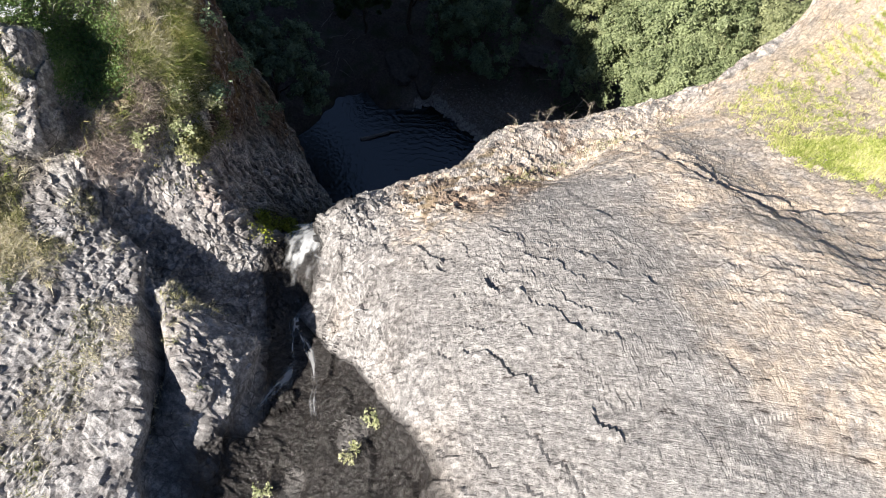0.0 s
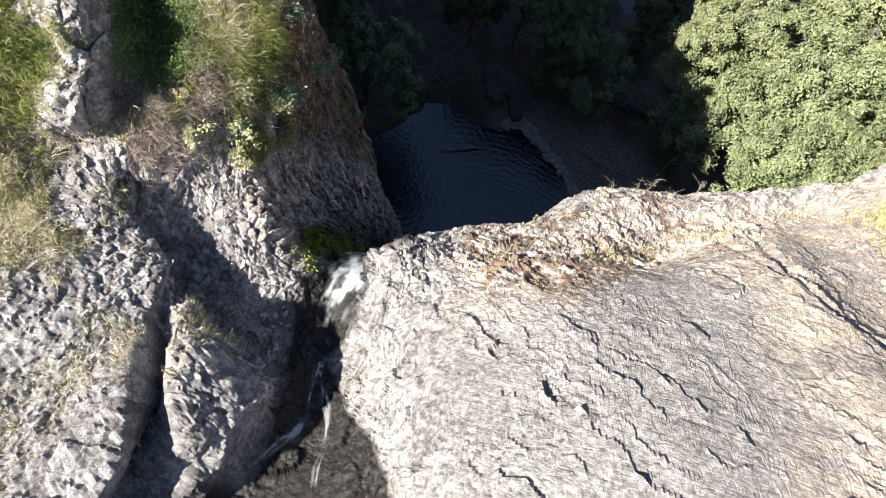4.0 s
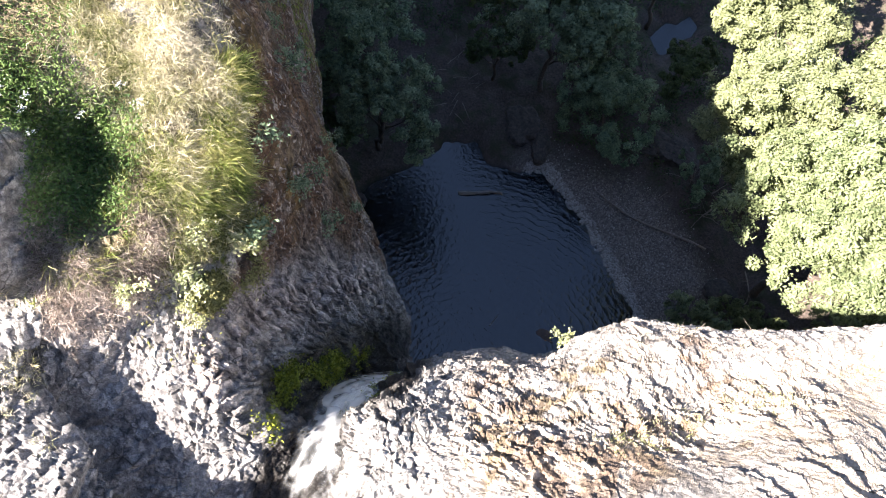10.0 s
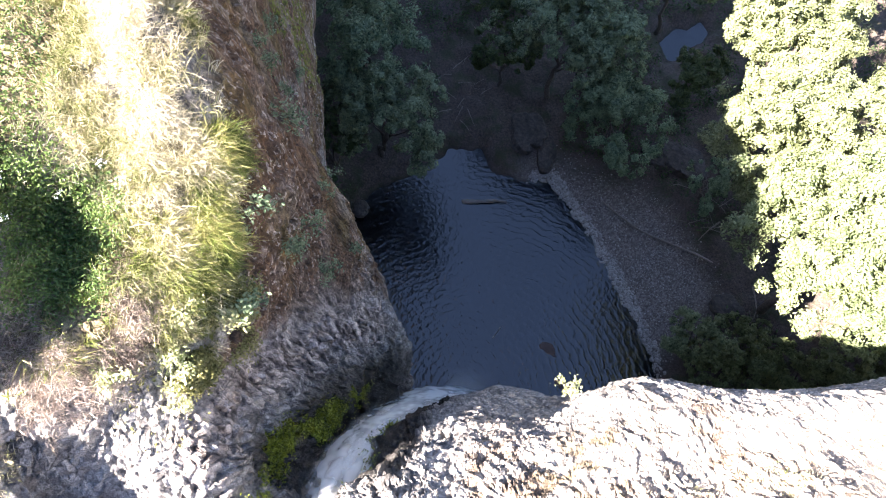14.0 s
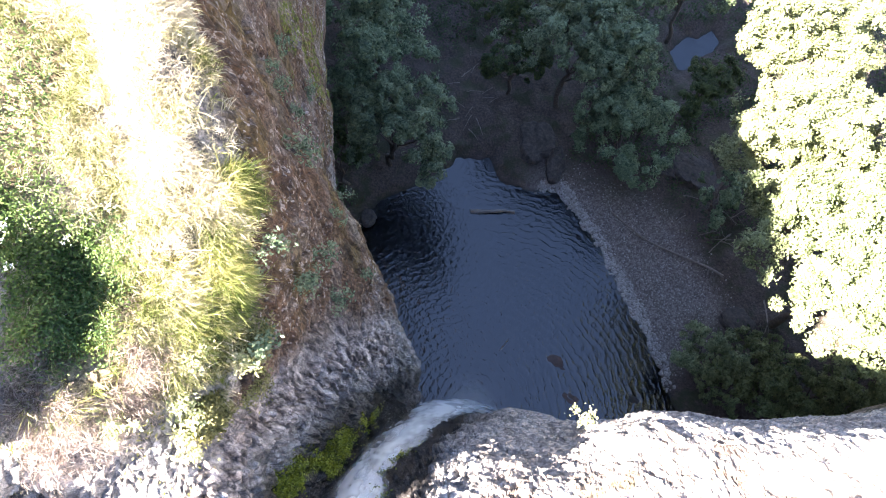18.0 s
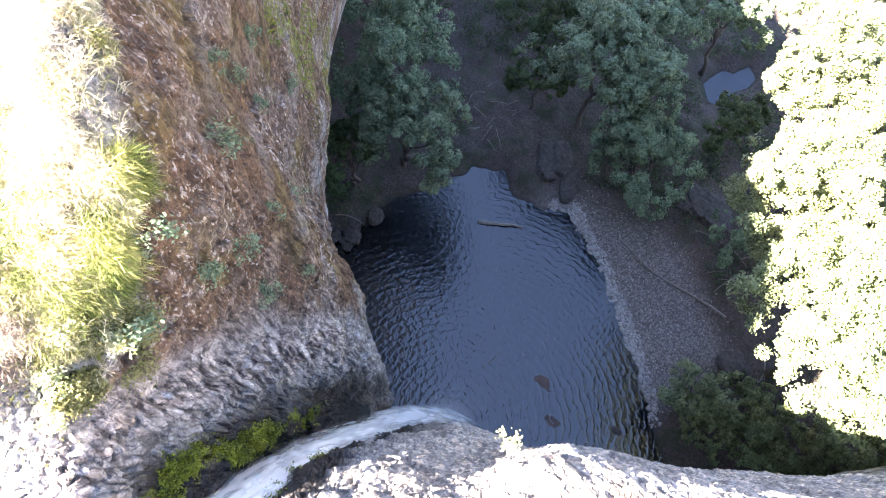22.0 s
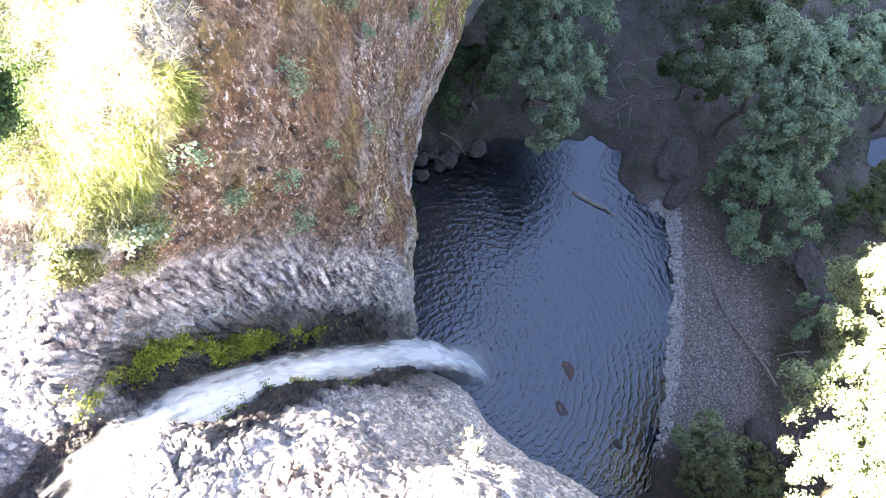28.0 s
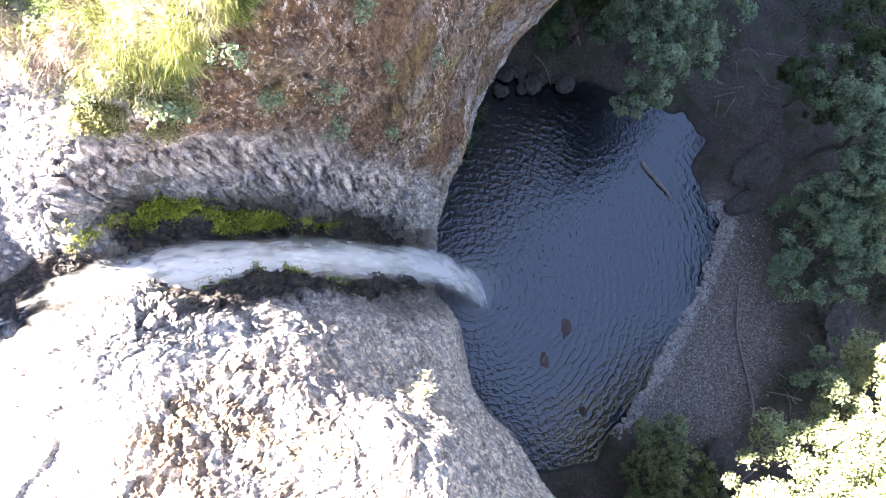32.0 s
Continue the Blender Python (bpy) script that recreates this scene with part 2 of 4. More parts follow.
def profile(foot, low, mid, high, rim, top1, top2, far):
    p = [(*q, z) for q, z in zip((foot, low, mid, high), FACE_Z)]
    away = Vector(far) - Vector(top2)
    back, behind = Vector(top2) + away * (6.5 / away.length), Vector(top2) + away * (20.0 / away.length)
    return p + [rim, top1, top2, tuple(back), tuple(behind), far]


LEFT_WALL = [
    profile((-44, 78), (-43, 77), (-42, 76), (-40, 73), (-38, 70, 46), (-42, 66, 48), (-50, 60, 51), (-120, 60, 60)),
    profile((-36, 63), (-34, 63.5), (-30, 66), (-29, 62), (-28, 58.5, 45.5), (-32, 54, 47), (-38, 48, 50), (-110, 30, 60)),
    profile((-29.85, 51.62), (-27.15, 52.25), (-22.89, 53.32), (-21.46, 51.26), (-20.6, 48.8, 45), (-25, 47, 46.5), (-31, 42, 49), (-100, 10, 58)),
    profile((-20.99, 46.65), (-19.95, 47.11), (-17.99, 46.99), (-16.68, 44.99), (-15.58, 42.63, 44.3), (-18.5, 41, 45.6), (-24, 37, 48), (-90, -10, 56)),
    profile((-16.25, 43.07), (-15.18, 44.3), (-13.95, 44.14), (-13.6, 42.58), (-13.56, 40.42, 43.21), (-15.2, 38.5, 44.2), (-19, 35, 46), (-80, -25, 54)),
    profile((-13.68, 42.86), (-12.88, 43.39), (-12.69, 42.91), (-12.15, 40.17), (-12.11, 38.89, 41.6), (-13.6, 37.2, 42.9), (-16, 34, 44.3), (-60, -40, 52)),
    profile((-12.73, 42.54), (-11.92, 43.07), (-11.43, 41.92), (-11.59, 38.16), (-11.5, 37.3, 40), (-12.8, 35.3, 42.1), (-15, 32.4, 42.6), (-45, -50, 50)),
]
GULLY = [
    profile((-11.99, 42.82), (-12.04, 41.95), (-11.49, 40.19), (-10.99, 36.61), (-11.1, 35.3, 39.6), (-12.4, 33.1, 40.2), (-13.1, 31.8, 41.4), (-32, -55, 47)),
    profile((-11.5, 42.8), (-11.7, 41.4), (-11.1, 39), (-10.4, 35.8), (-10.1, 34.2, 38.9), (-10.9, 32.2, 39.1), (-11.3, 30.9, 40.6), (-20, -55, 46)),
    profile((-11, 42.9), (-11.3, 41), (-10.7, 38.1), (-9.8, 35.3), (-9.2, 34.1, 38), (-9.4, 31.5, 38.3), (-9.5, 29.9, 40.8), (-14, -55, 45)),
    profile((-10.2, 43.1), (-10.6, 40.9), (-10, 37.7), (-9.1, 35.2), (-8.4, 34, 37.4), (-8, 31.6, 37.9), (-7.4, 28.4, 39), (-6, -55, 44)),
    profile((-8.8, 43.2), (-8.99, 41.96), (-8.6, 39.98), (-7.9, 37.01), (-7.41, 35.01, 38.34), (-5.89, 31.38, 38.98), (-4.3, 27.8, 40.2), (6, -55, 50)),
]
RIGHT_ROCK = [
    profile((-7.09, 42.97), (-6.94, 43.27), (-6.71, 41.99), (-6.51, 38.41), (-5.65, 35.77, 38.5), (-4.42, 32.63, 40.22), (-2.2, 27.4, 42.8), (18, -55, 52)),
    profile((-4.3, 43.38), (-4.11, 43.39), (-4.71, 42.59), (-4.55, 39.4), (-3.39, 36.71, 38.84), (-2.02, 34.04, 41.12), (1.2, 28.7, 44.2), (34, -50, 55)),
    profile((-1.59, 44.19), (-1.04, 43.56), (-2.77, 43.29), (-2.56, 41.56), (-0.72, 39.11, 36.96), (-0.21, 36.6, 40.1), (3, 31.6, 43.5), (60, -30, 58)),
    profile((1.33, 45.46), (1.19, 45.64), (1.41, 45.32), (-0.06, 42.46), (1.14, 40.78, 36.73), (2.1, 37.81, 40), (5.4, 33.8, 42.8), (75, -10, 58)),
    profile((5.83, 47.17), (5.33, 47.02), (4.61, 47.4), (2.93, 44.26), (3.38, 42.77, 35.46), (4.1, 40.2, 37.7), (7.4, 36.8, 40.2), (85, 10, 58)),
    profile((9.26, 50.26), (8.83, 49.94), (7.98, 49.8), (7.71, 47.23), (6.97, 47.05, 36.21), (8.8, 42.8, 37.2), (13.5, 39.5, 40), (95, 25, 58)),
    profile((16.4, 58), (16.2, 57.6), (15.2, 56.4), (13, 53.8), (12.6, 52.6, 38.2), (16.5, 48, 39.6), (22, 43.5, 42), (105, 40, 60)),
    profile((34, 66), (34, 65.5), (33.6, 64), (33, 61), (32, 58, 39), (35, 54, 42), (40, 48, 46), (120, 60, 62)),
]
CAGE = np.array(LEFT_WALL + GULLY + RIGHT_ROCK, float)          # columns x rows x 3
SHELL = {}


def rock_shell(name, c1, per_col, per_row, label):
    us = np.concatenate([np.linspace(c, c + 1, n, endpoint=False) for c, n in zip(range(c1), per_col)] + [[c1]])
    rows = CAGE.shape[1] - 1
    vs = np.concatenate([np.linspace(r, r + 1, n, endpoint=False) for r, n in zip(range(rows), per_row)] + [[rows]])
    g = spline(np.swapaxes(spline(CAGE, us), 0, 1), vs)
    g = np.ascontiguousarray(np.swapaxes(g, 0, 1))
    nu, nv = len(us), len(vs)
    du, dv = np.gradient(g, axis=0), np.gradient(g, axis=1)
    nrm = np.cross(dv, du).reshape(-1, 3)
    nrm /= np.linalg.norm(nrm, axis=1)[:, None] + 1e-9
    U, V = np.repeat(us, nv), np.tile(vs, nu)
    p, masks = weather(g.reshape(-1, 3), nrm, U, V)
    SHELL.update(p=p, n=nrm, U=U, V=V, **masks)
    me = mesh_from(name, p, grid_faces(nu, nv)[:, ::-1], ROCK, masks, False)
    return tagged(new(name, me), label, "cliff", kind="structure")


def gauss(x, c, w):
    return np.exp(-((x - c) / w) ** 2)


def v_lean(p):
    return 0.3 * p[:, 0] + 0.2 * vnoise(p * 0.6, 66)


def weather(p, n, U, V):
    """Rough the shell up: broad bulges, angular blocks, scaly chips, column ends on the faces, ledges on the slab; and the masks."""
    near = step(0.3, 1.5, U) * (1 - step(17.2, 18.6, U)) * (1 - step(6.9, 7.6, V))
    q = p + 0.2 * np.stack([vnoise(p * 1.3, 11), vnoise(p * 1.3, 12), vnoise(p * 1.3, 13)], 1)
    big, small = cells(q * 0.95, 20), cells(q * np.array([6.4, 6.4, 5.6]), 40)
    face = step(0.5, 1.2, V) * (1 - step(3.9, 4.6, V))
    slab = step(11.4, 12.3, U) * step(3.3, 4.2, V)
    leftrock = (1 - step(9.6, 10.2, U)) * step(4.0, 4.7, V)
    outcrop = gauss(V + 0.05 * vnoise(p * 1.5, 96), 5.6, 0.17) * step(4.7, 5.05, U) * (1 - step(5.95, 6.25, U))
    grassy = (1 - step(6.0, 6.5, U)) * step(4.0, 4.4, V) * (1 - step(0.1, 0.4, outcrop))
    bed = gauss(U, 10, 0.8) * step(3.8, 4.4, V)
    block = (big[2] - 0.5) * 0.30 + 0.34 * big[4] - 0.07 * (1 - step(0.0, 0.08, big[1] - big[0]))
    chip = (small[2] - 0.5) * 0.022 + 0.085 * small[4] - 0.012 * (1 - step(0.0, 0.1, small[1] - small[0]))
    mid = cells(q * np.array([2.6, 2.6, 2.2]), 47)
    chip = chip + ((mid[2] - 0.5) * 0.04 + 0.10 * mid[4]) * (1 - 0.6 * step(11.2, 12.0, U)) * (1 - 0.55 * leftrock)
    col = cells(np.stack([q[:, 0] * 3.6, q[:, 1] * 3.6, q[:, 2] * 0.75], 1), 60)
    columns = (col[2] - 0.5) * 0.26 - 0.10 * (1 - step(0, 0.15, col[1] - col[0]))
    long_col = cells(np.stack([q[:, 0] * 4.2, q[:, 1] * 4.2, q[:, 2] * 0.18 + 0.5 * v_lean(p)], 1), 64)
    flutes = (long_col[2] - 0.5) * 0.17 - 0.12 * (1 - step(0.0, 0.3, long_col[1] - long_col[0])) + 0.08 * (col[2] - 0.5)
    band_at = np.interp(V, (1.5, 2.2, 2.67, 3.23, 3.73, 4.1), (5.3, 5.35, 5.7, 6.25, 6.95, 7.5))
    fluted = gauss(U, band_at + 0.35, 0.75) * face
    v1 = vnoise(p * 0.35, 90)
    d = 0.36 * fbm(p * 0.22, 3, 3) * (1 - 0.55 * slab - 0.5 * leftrock)
    right = step(11.2, 12.0, U)
    strip = step(6.6, 7.2, U) * (1 - step(9.2, 9.8, U)) * step(3.4, 3.9, V) * (1 - step(5.0, 5.5, V))
    d = d + block * (0.34 - 0.16 * right - 0.12 * slab - 0.16 * grassy - 0.12 * leftrock - 0.12 * strip)
    d = d + chip * (0.62 + 0.3 * leftrock - 0.1 * right * (1 - step(3.9, 4.6, V)) - 0.45 * fluted - 0.3 * (1 - step(-0.9, -0.2, U - band_at)) * face - 0.45 * slab * step(3.7, 4.6, V + 0.3 * v1) - 0.45 * grassy)
    d = d + columns * face * (1 - 0.55 * (1 - step(-0.9, -0.2, U - band_at))) * (1 - 0.8 * right) * (1 - 0.7 * strip) * 0.8 * (1 - fluted) + flutes * fluted
    d = d + (0.05 - 0.032 * slab) * fbm(p * 3.1, 2, 70)
    # the slab's shallow ledges, that run down towards the pool
    run = -np.hypot(p[:, 0] - 7.4, p[:, 1] - 49.8) + 0.45 * vnoise(p * 0.5, 80) + 0.22 * vnoise(p * 1.7, 82) + 0.07 * vnoise(p * 6, 84)
    tilted = step(4.35, 4.9, V)
    for f, h, k, lo in ((0.55, 0.11, 81, 0.15), (1.5, 0.07, 83, 0.12), (3.6, 0.036, 85, 0.14), (7.5, 0.018, 87, 0.12)):
        saw = run * f % 1.0
        d = d + slab * tilted * h * (saw ** 2 - 0.35) * step(lo, lo + 0.12, 0.6 * vnoise(p * 0.5, k) + 0.6 * vnoise(p * 1.9, k + 20) + 0.3 * step(13.4, 15.0, U) - 0.05)
    # the rim's thick scales, that lean away from the sun
    scale_zone = gauss(V, 4.05, 0.5) * step(11.5, 12.2, U) * (1 - step(15.0, 16.0, U)) + 0.5 * gauss(V, 3.3, 0.5) * step(11.8, 12.3, U) * (1 - step(13.5, 14.5, U))
    sc, sf = cells(q * np.array([2.3, 2.9, 2.6]), 140), cells(q * np.array([5.6, 6.4, 6.0]), 150)
    scales = (sc[2] - 0.5) * 0.06 + 0.11 * sc[4] + sc[3] @ np.array([0.05, 0.08, -0.05]) + (sf[2] - 0.5) * 0.03 + 0.08 * sf[4] + sf[3] @ np.array([0.03, 0.05, -0.03])
    scales = scales - 0.16 * step(0.15, 0.4, fbm(p * 1.15, 3, 146)) * step(12.0, 12.5, U)
    d = d + 0.6 * scale_zone * scales * (0.55 + 0.45 * step(-0.3, 0.3, vnoise(p * 0.6, 141)))
    # the crooked ridge between slab and meadow
    brink = np.interp(V, (4.0, 5.04, 5.54, 5.83, 6.2, 7.0), (14.85, 14.95, 15.25, 16.05, 16.8, 17.0)) + 0.1 * vnoise(p * 0.8, 145)
    ridge = gauss(U, brink, 0.35) * step(4.0, 4.6, V)
    d = d - 0.12 * gauss(U, brink + 0.12, 0.07) * step(4.0, 4.4, V) * (1 - step(6.2, 6.6, V))
    d = d + ridge * (0.15 * block + 0.07 * fbm(p * 1.3, 3, 86))
    # the raised dark rock beside the creek, its undercut flank and the trench along it
    crest = np.interp(V, (5.4, 5.8, 6.0, 6.2, 6.38, 6.6, 7.0), (7.7, 7.95, 8.2, 8.75, 9.08, 9.16, 9.2)) + 0.07 * vnoise(p * 1.1, 87)
    vn = V + 0.07 * vnoise(p * 0.9, 88) + 0.04 * vnoise(p * 2.3, 89)
    raised = step(5.42, 5.62, vn) * (1 - step(6.9, 7.8, V)) * step(6.3, 6.8, U) * (1 - step(-0.07, 0.05, U - crest))
    block_mid = step(-0.02, 0.1, U - crest - 0.36) * (1 - step(9.5, 9.72, U)) * step(5.45, 5.6, vn) * (1 - step(6.12, 6.28, vn))
    d = d + (0.3 + 0.3 * step(7.0, 8.6, U) * step(6.0, 6.3, V)) * raised + (0.12 + 0.55 * step(8.6, 9.45, U)) * block_mid
    d = d - 0.55 * gauss(V, 5.24, 0.2) * step(6.8, 7.3, U) * (1 - step(9.3, 9.7, U)) - 0.95 * gauss(U, crest + 0.2, 0.16) * step(5.8, 6.1, V) * (1 - step(7, 7.6, V))
    d = d + outcrop * (0.85 + 0.6 * block) - 0.65 * gauss(V, 5.18, 0.19) * step(4.6, 5.0, U) * (1 - step(5.75, 6.05, U))
    d = d * (0.15 + 0.85 * near) * (1 - 0.35 * bed)
    m = {}
    v2, v3, v4 = vnoise(p * 0.5, 91), vnoise(p * 0.8, 92), vnoise(p * 0.3, 93)
    m["slab"] = slab * step(4.0, 4.5, V) * (1 - step(15.9, 16.4, U))
    warm = step(13.3, 14.8, U + 1.1 * v1 + 0.5 * v3) + gauss(V, 4.2, 0.28) * step(12.2, 13.0, U)
    m["tan"] = np.clip(slab * (0.02 + warm * (0.75 + 0.4 * v2)) + (1 - slab) * step(4.2, 5, V) * step(0.1, 0.6, v2) * 0.35 + 0.8 * (small[2] > 0.72) * (1 - step(4.4, 4.9, V)) * step(11.6, 12.2, U), 0, 1)
    band = np.interp(V, (1.5, 2.2, 2.67, 3.23, 3.73, 4.1), (5.3, 5.35, 5.7, 6.25, 6.95, 7.5)) + 0.25 * v2
    m["pale"] = np.clip(1.3 * gauss(U, band, 0.5) * step(2.0, 2.6, V) * (1 - step(4.1, 4.4, V)), 0, 1)
    brown = (1 - step(-0.9, -0.2, U - band)) * step(1.4, 2.2, V + 0.5 * v3) * (1 - step(3.95, 4.1, V))
    rust = step(11.7, 12.2, U) * (1 - step(14.2, 15.0, U)) * step(3.0, 3.5, V) * (1 - step(4.35, 4.8, V)) * step(-0.12, 0.3, 0.7 * vnoise(p * 0.9, 99) + 0.7 * vnoise(p * 3.4, 101))
    m["ochre"] = np.clip(brown * (1.0 + 0.4 * v3) + 0.75 * rust, 0, 1)
    m["lichen"] = np.clip(face * (0.45 + 0.7 * v4 + 0.7 * vnoise(p * np.array([0.7, 0.7, 0.35]), 98)) * (1 - step(6.3, 7.0, U - 0.7 * (V - 3))) + face * step(11.4, 12, U) * 0.4 + 0.3 * leftrock, 0, 1)
    mline = np.interp(V, (2.2, 2.9, 3.2, 3.6, 3.83, 4.2), (7.55, 7.75, 7.95, 8.4, 8.6, 8.75))
    m["moss"] = np.clip((0.8 + 0.85 * gauss(V, 2.95, 0.4)) * gauss(U, mline, 0.45) * (1 + 0.6 * vnoise(p * 1.6, 97)) * step(2.2, 2.5, V + 0.2 * v3) * (1 - step(3.9, 4.3, V)) * step(-0.75, -0.2, v3) + 0.9 * gauss(U, 10.65 - 0.2 * (V - 2.5), 0.16) * step(1.9, 2.3, V) * (1 - step(3.4, 3.7, V))
                        + 0.5 * gauss(U, 6.1, 0.25) * step(0.1, 0.4, V) * (1 - step(1.5, 1.9, V)) + 0.7 * step(9.3, 9.8, U) * (1 - step(11.2, 11.6, U)) * step(5.2, 5.8, V) * step(0.15, 0.45, v3)
                        + 0.95 * face * (1 - step(2.4, 3.8, U)) * step(0.0, 0.35, v2) + 0.9 * gauss(V, 4.15, 0.3) * gauss(U, 6.3, 0.45) * step(-0.4, 0.1, v3), 0, 1)
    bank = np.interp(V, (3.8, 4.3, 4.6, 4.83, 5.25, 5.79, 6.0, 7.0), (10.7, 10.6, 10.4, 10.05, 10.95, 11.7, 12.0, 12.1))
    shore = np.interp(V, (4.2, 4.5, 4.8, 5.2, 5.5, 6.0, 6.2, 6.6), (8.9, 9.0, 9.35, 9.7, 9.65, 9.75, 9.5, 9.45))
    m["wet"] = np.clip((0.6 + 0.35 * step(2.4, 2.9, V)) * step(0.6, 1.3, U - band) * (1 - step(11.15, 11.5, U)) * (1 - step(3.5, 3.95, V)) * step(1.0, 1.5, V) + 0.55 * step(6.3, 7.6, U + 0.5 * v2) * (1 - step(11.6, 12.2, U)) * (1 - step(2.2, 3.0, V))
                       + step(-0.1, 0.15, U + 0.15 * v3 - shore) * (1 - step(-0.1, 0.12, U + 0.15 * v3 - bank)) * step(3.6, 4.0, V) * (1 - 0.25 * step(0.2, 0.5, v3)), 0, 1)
    m["soil"] = np.clip((1 - step(0.15, 0.4, outcrop)) * grassy * step(4.05, 4.2, V + 0.08 * v3) * step(-0.5, 0.1, v2) * 0.95 + step(16.2, 16.6, U + 0.3 * v2) * step(3.9, 4.3, V) * 0.45 * (1 - step(17.2, 17.8, U)), 0, 1)
    m["outcrop"] = outcrop
    m["tan"] = np.clip(m["tan"] + 0.45 * scale_zone * step(-0.5, 0.3, v2), 0, 1)
    m["left_tint"] = leftrock * step(6.3, 6.8, U) * (1 - step(9.6, 10.2, U)) * (0.75 + 0.25 * v2)
    m["plate"] = np.clip(0.5 + (0.65 * small[2] + 0.35 * big[2] - 0.5) * (1 - 0.6 * slab), 0, 1)
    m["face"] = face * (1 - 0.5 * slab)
    return p + n * d[:, None], m


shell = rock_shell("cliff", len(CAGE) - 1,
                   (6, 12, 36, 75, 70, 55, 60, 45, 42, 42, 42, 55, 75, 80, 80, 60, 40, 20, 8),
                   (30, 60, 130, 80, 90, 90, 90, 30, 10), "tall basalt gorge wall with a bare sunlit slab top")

# ---------------------------------------------------------------- water and ground
FALL_FOOT = (-9.2, 45.7)
POOL_EDGE = np.array([(-11.0, 66.7), (-6.7, 63.7), (-1.4, 59.3), (1.2, 56.8), (3.6, 54.2), (5.6, 52.4), (5, 44), (-20, 41), (-27.5, 50),
                      (-25.4, 54.5), (-24.6, 58.6), (-22, 62), (-20.6, 65.4), (-18.4, 66.8), (-15.8, 64.8), (-13.6, 65.3)])
CREEK = np.array([(-7.7, 86.2), (-7.3, 88.2), (-5.9, 88.9), (-4.9, 90.6), (-3.9, 89.6), (-4.1, 87.9), (-5.0, 86.9), (-5.2, 85.6), (-6.3, 84.2), (-7.0, 85.3)])


def outside(x, y, poly):
    """Signed distance to a closed outline: positive outside it."""
    best, inside = np.full(x.shape, 1e9), np.zeros(x.shape, bool)
    for (ax, ay), (bx, by) in zip(poly, np.roll(poly, -1, axis=0)):
        ex, ey = bx - ax, by - ay
        t = np.clip(((x - ax) * ex + (y - ay) * ey) / (ex * ex + ey * ey), 0, 1)
        best = np.minimum(best, np.hypot(x - ax - t * ex, y - ay - t * ey))
        with np.errstate(divide="ignore", invalid="ignore"):
            inside ^= ((ay > y) != (by > y)) & (x < ex * (y - ay) / (by - ay) + ax)
    return np.where(inside, -best, best)


def flat(x, y):
    return np.stack([x, y, 0 * x], 1)


def ground_parts(x, y):
    q = flat(x, y)
    off = np.minimum(outside(x, y, POOL_EDGE), outside(x, y, CREEK)) + 0.25 * fbm(q * 0.9, 3, 120)
    beach = step(-2.0, 1.5, (x + 11.5) * 0.95 + 2) * (1 - step(6.0, 8.5, off)) * (1 - step(66.5, 70.5, y - 0.25 * np.maximum(0, x + 4) + 0.5 * vnoise(q * 0.5, 122)))
    beach = beach * (1 - step(3.5, 6.5, x + (60 - y) * 0.35))
    rise = np.where(off < 0, np.maximum(off * 0.55, -1.8), 0.22 * np.minimum(off, 2.5) * (1 - 0.4 * beach) + 0.5 * step(0.0, 1.2, off) * (1 - beach) + 0.10 * np.maximum(off - 2.5, 0))
    h = rise + (0.18 * fbm(q * 0.8, 3, 124) * (1 - 0.7 * beach)) * step(0.1, 1.0, off)
    h = h + 2.2 * step(8, 20, x) + 3.0 * step(-30, -42, x)
    return h, off, beach


def pool_material():
    m, nt, b = material("pool_water", 0.06)
    co = place_co(nt)
    b.inputs["IOR"].default_value = 1.6
    b.inputs["Specular IOR Level"].default_value = 1.0
    murk = tex(nt, co, 0.25, 3)
    nt.links.new(ramp(nt, murk.outputs[0], (0.35, (0.003, 0.004, 0.006)), (0.7, (0.006, 0.009, 0.014))), b.inputs["Base Color"])
    away = nt.nodes.new("ShaderNodeVectorMath")
    away.operation = "DISTANCE"
    nt.links.new(co, away.inputs[0])
    away.inputs[1].default_value = (*FALL_FOOT, 0)
    wob = tex(nt, co, 0.7, 4)
    phase = nt.nodes.new("ShaderNodeMath")
    phase.operation = "MULTIPLY_ADD"
    nt.links.new(away.outputs["Value"], phase.inputs[0])
    phase.inputs[1].default_value = 10.5
    nt.links.new(calc(nt, "MULTIPLY", wob.outputs[0], 1.0), phase.inputs[2])
    warp = nt.nodes.new("ShaderNodeMath")
    warp.operation = "MULTIPLY_ADD"
    nt.links.new(wob.outputs[0], warp.inputs[0])
    warp.inputs[1].default_value = 14.0
    nt.links.new(phase.outputs[0], warp.inputs[2])
    ring = nt.nodes.new("ShaderNodeMath")
    ring.operation = "SINE"
    nt.links.new(warp.outputs[0], ring.inputs[0])
    chop = tex(nt, co, 2.2, 3, 0.55)
    fade = ramp(nt, calc(nt, "MULTIPLY", away.outputs["Value"], 0.03), (0.3, 1.0), (0.85, 0.0))
    n1 = bump(nt, b, calc(nt, "MULTIPLY", calc(nt, "ADD", calc(nt, "MULTIPLY", ring.outputs[0], 0.5), 0.5), fade), 0.026, 1.0)
    bump(nt, b, chop.outputs[0], 0.06, 1.0, n1)
    return m


xs, ys = np.linspace(-70, 40, 24), np.linspace(36, 110, 18)
gx, gy = np.meshgrid(xs, ys, indexing="ij")
pool = tagged(new("pool", mesh_from("pool", flat(gx.ravel(), gy.ravel()), grid_faces(len(xs), len(ys)), pool_material(), None, True)),
              "dark blue plunge pool with ripples spreading from the fall", "pool", kind="structure")


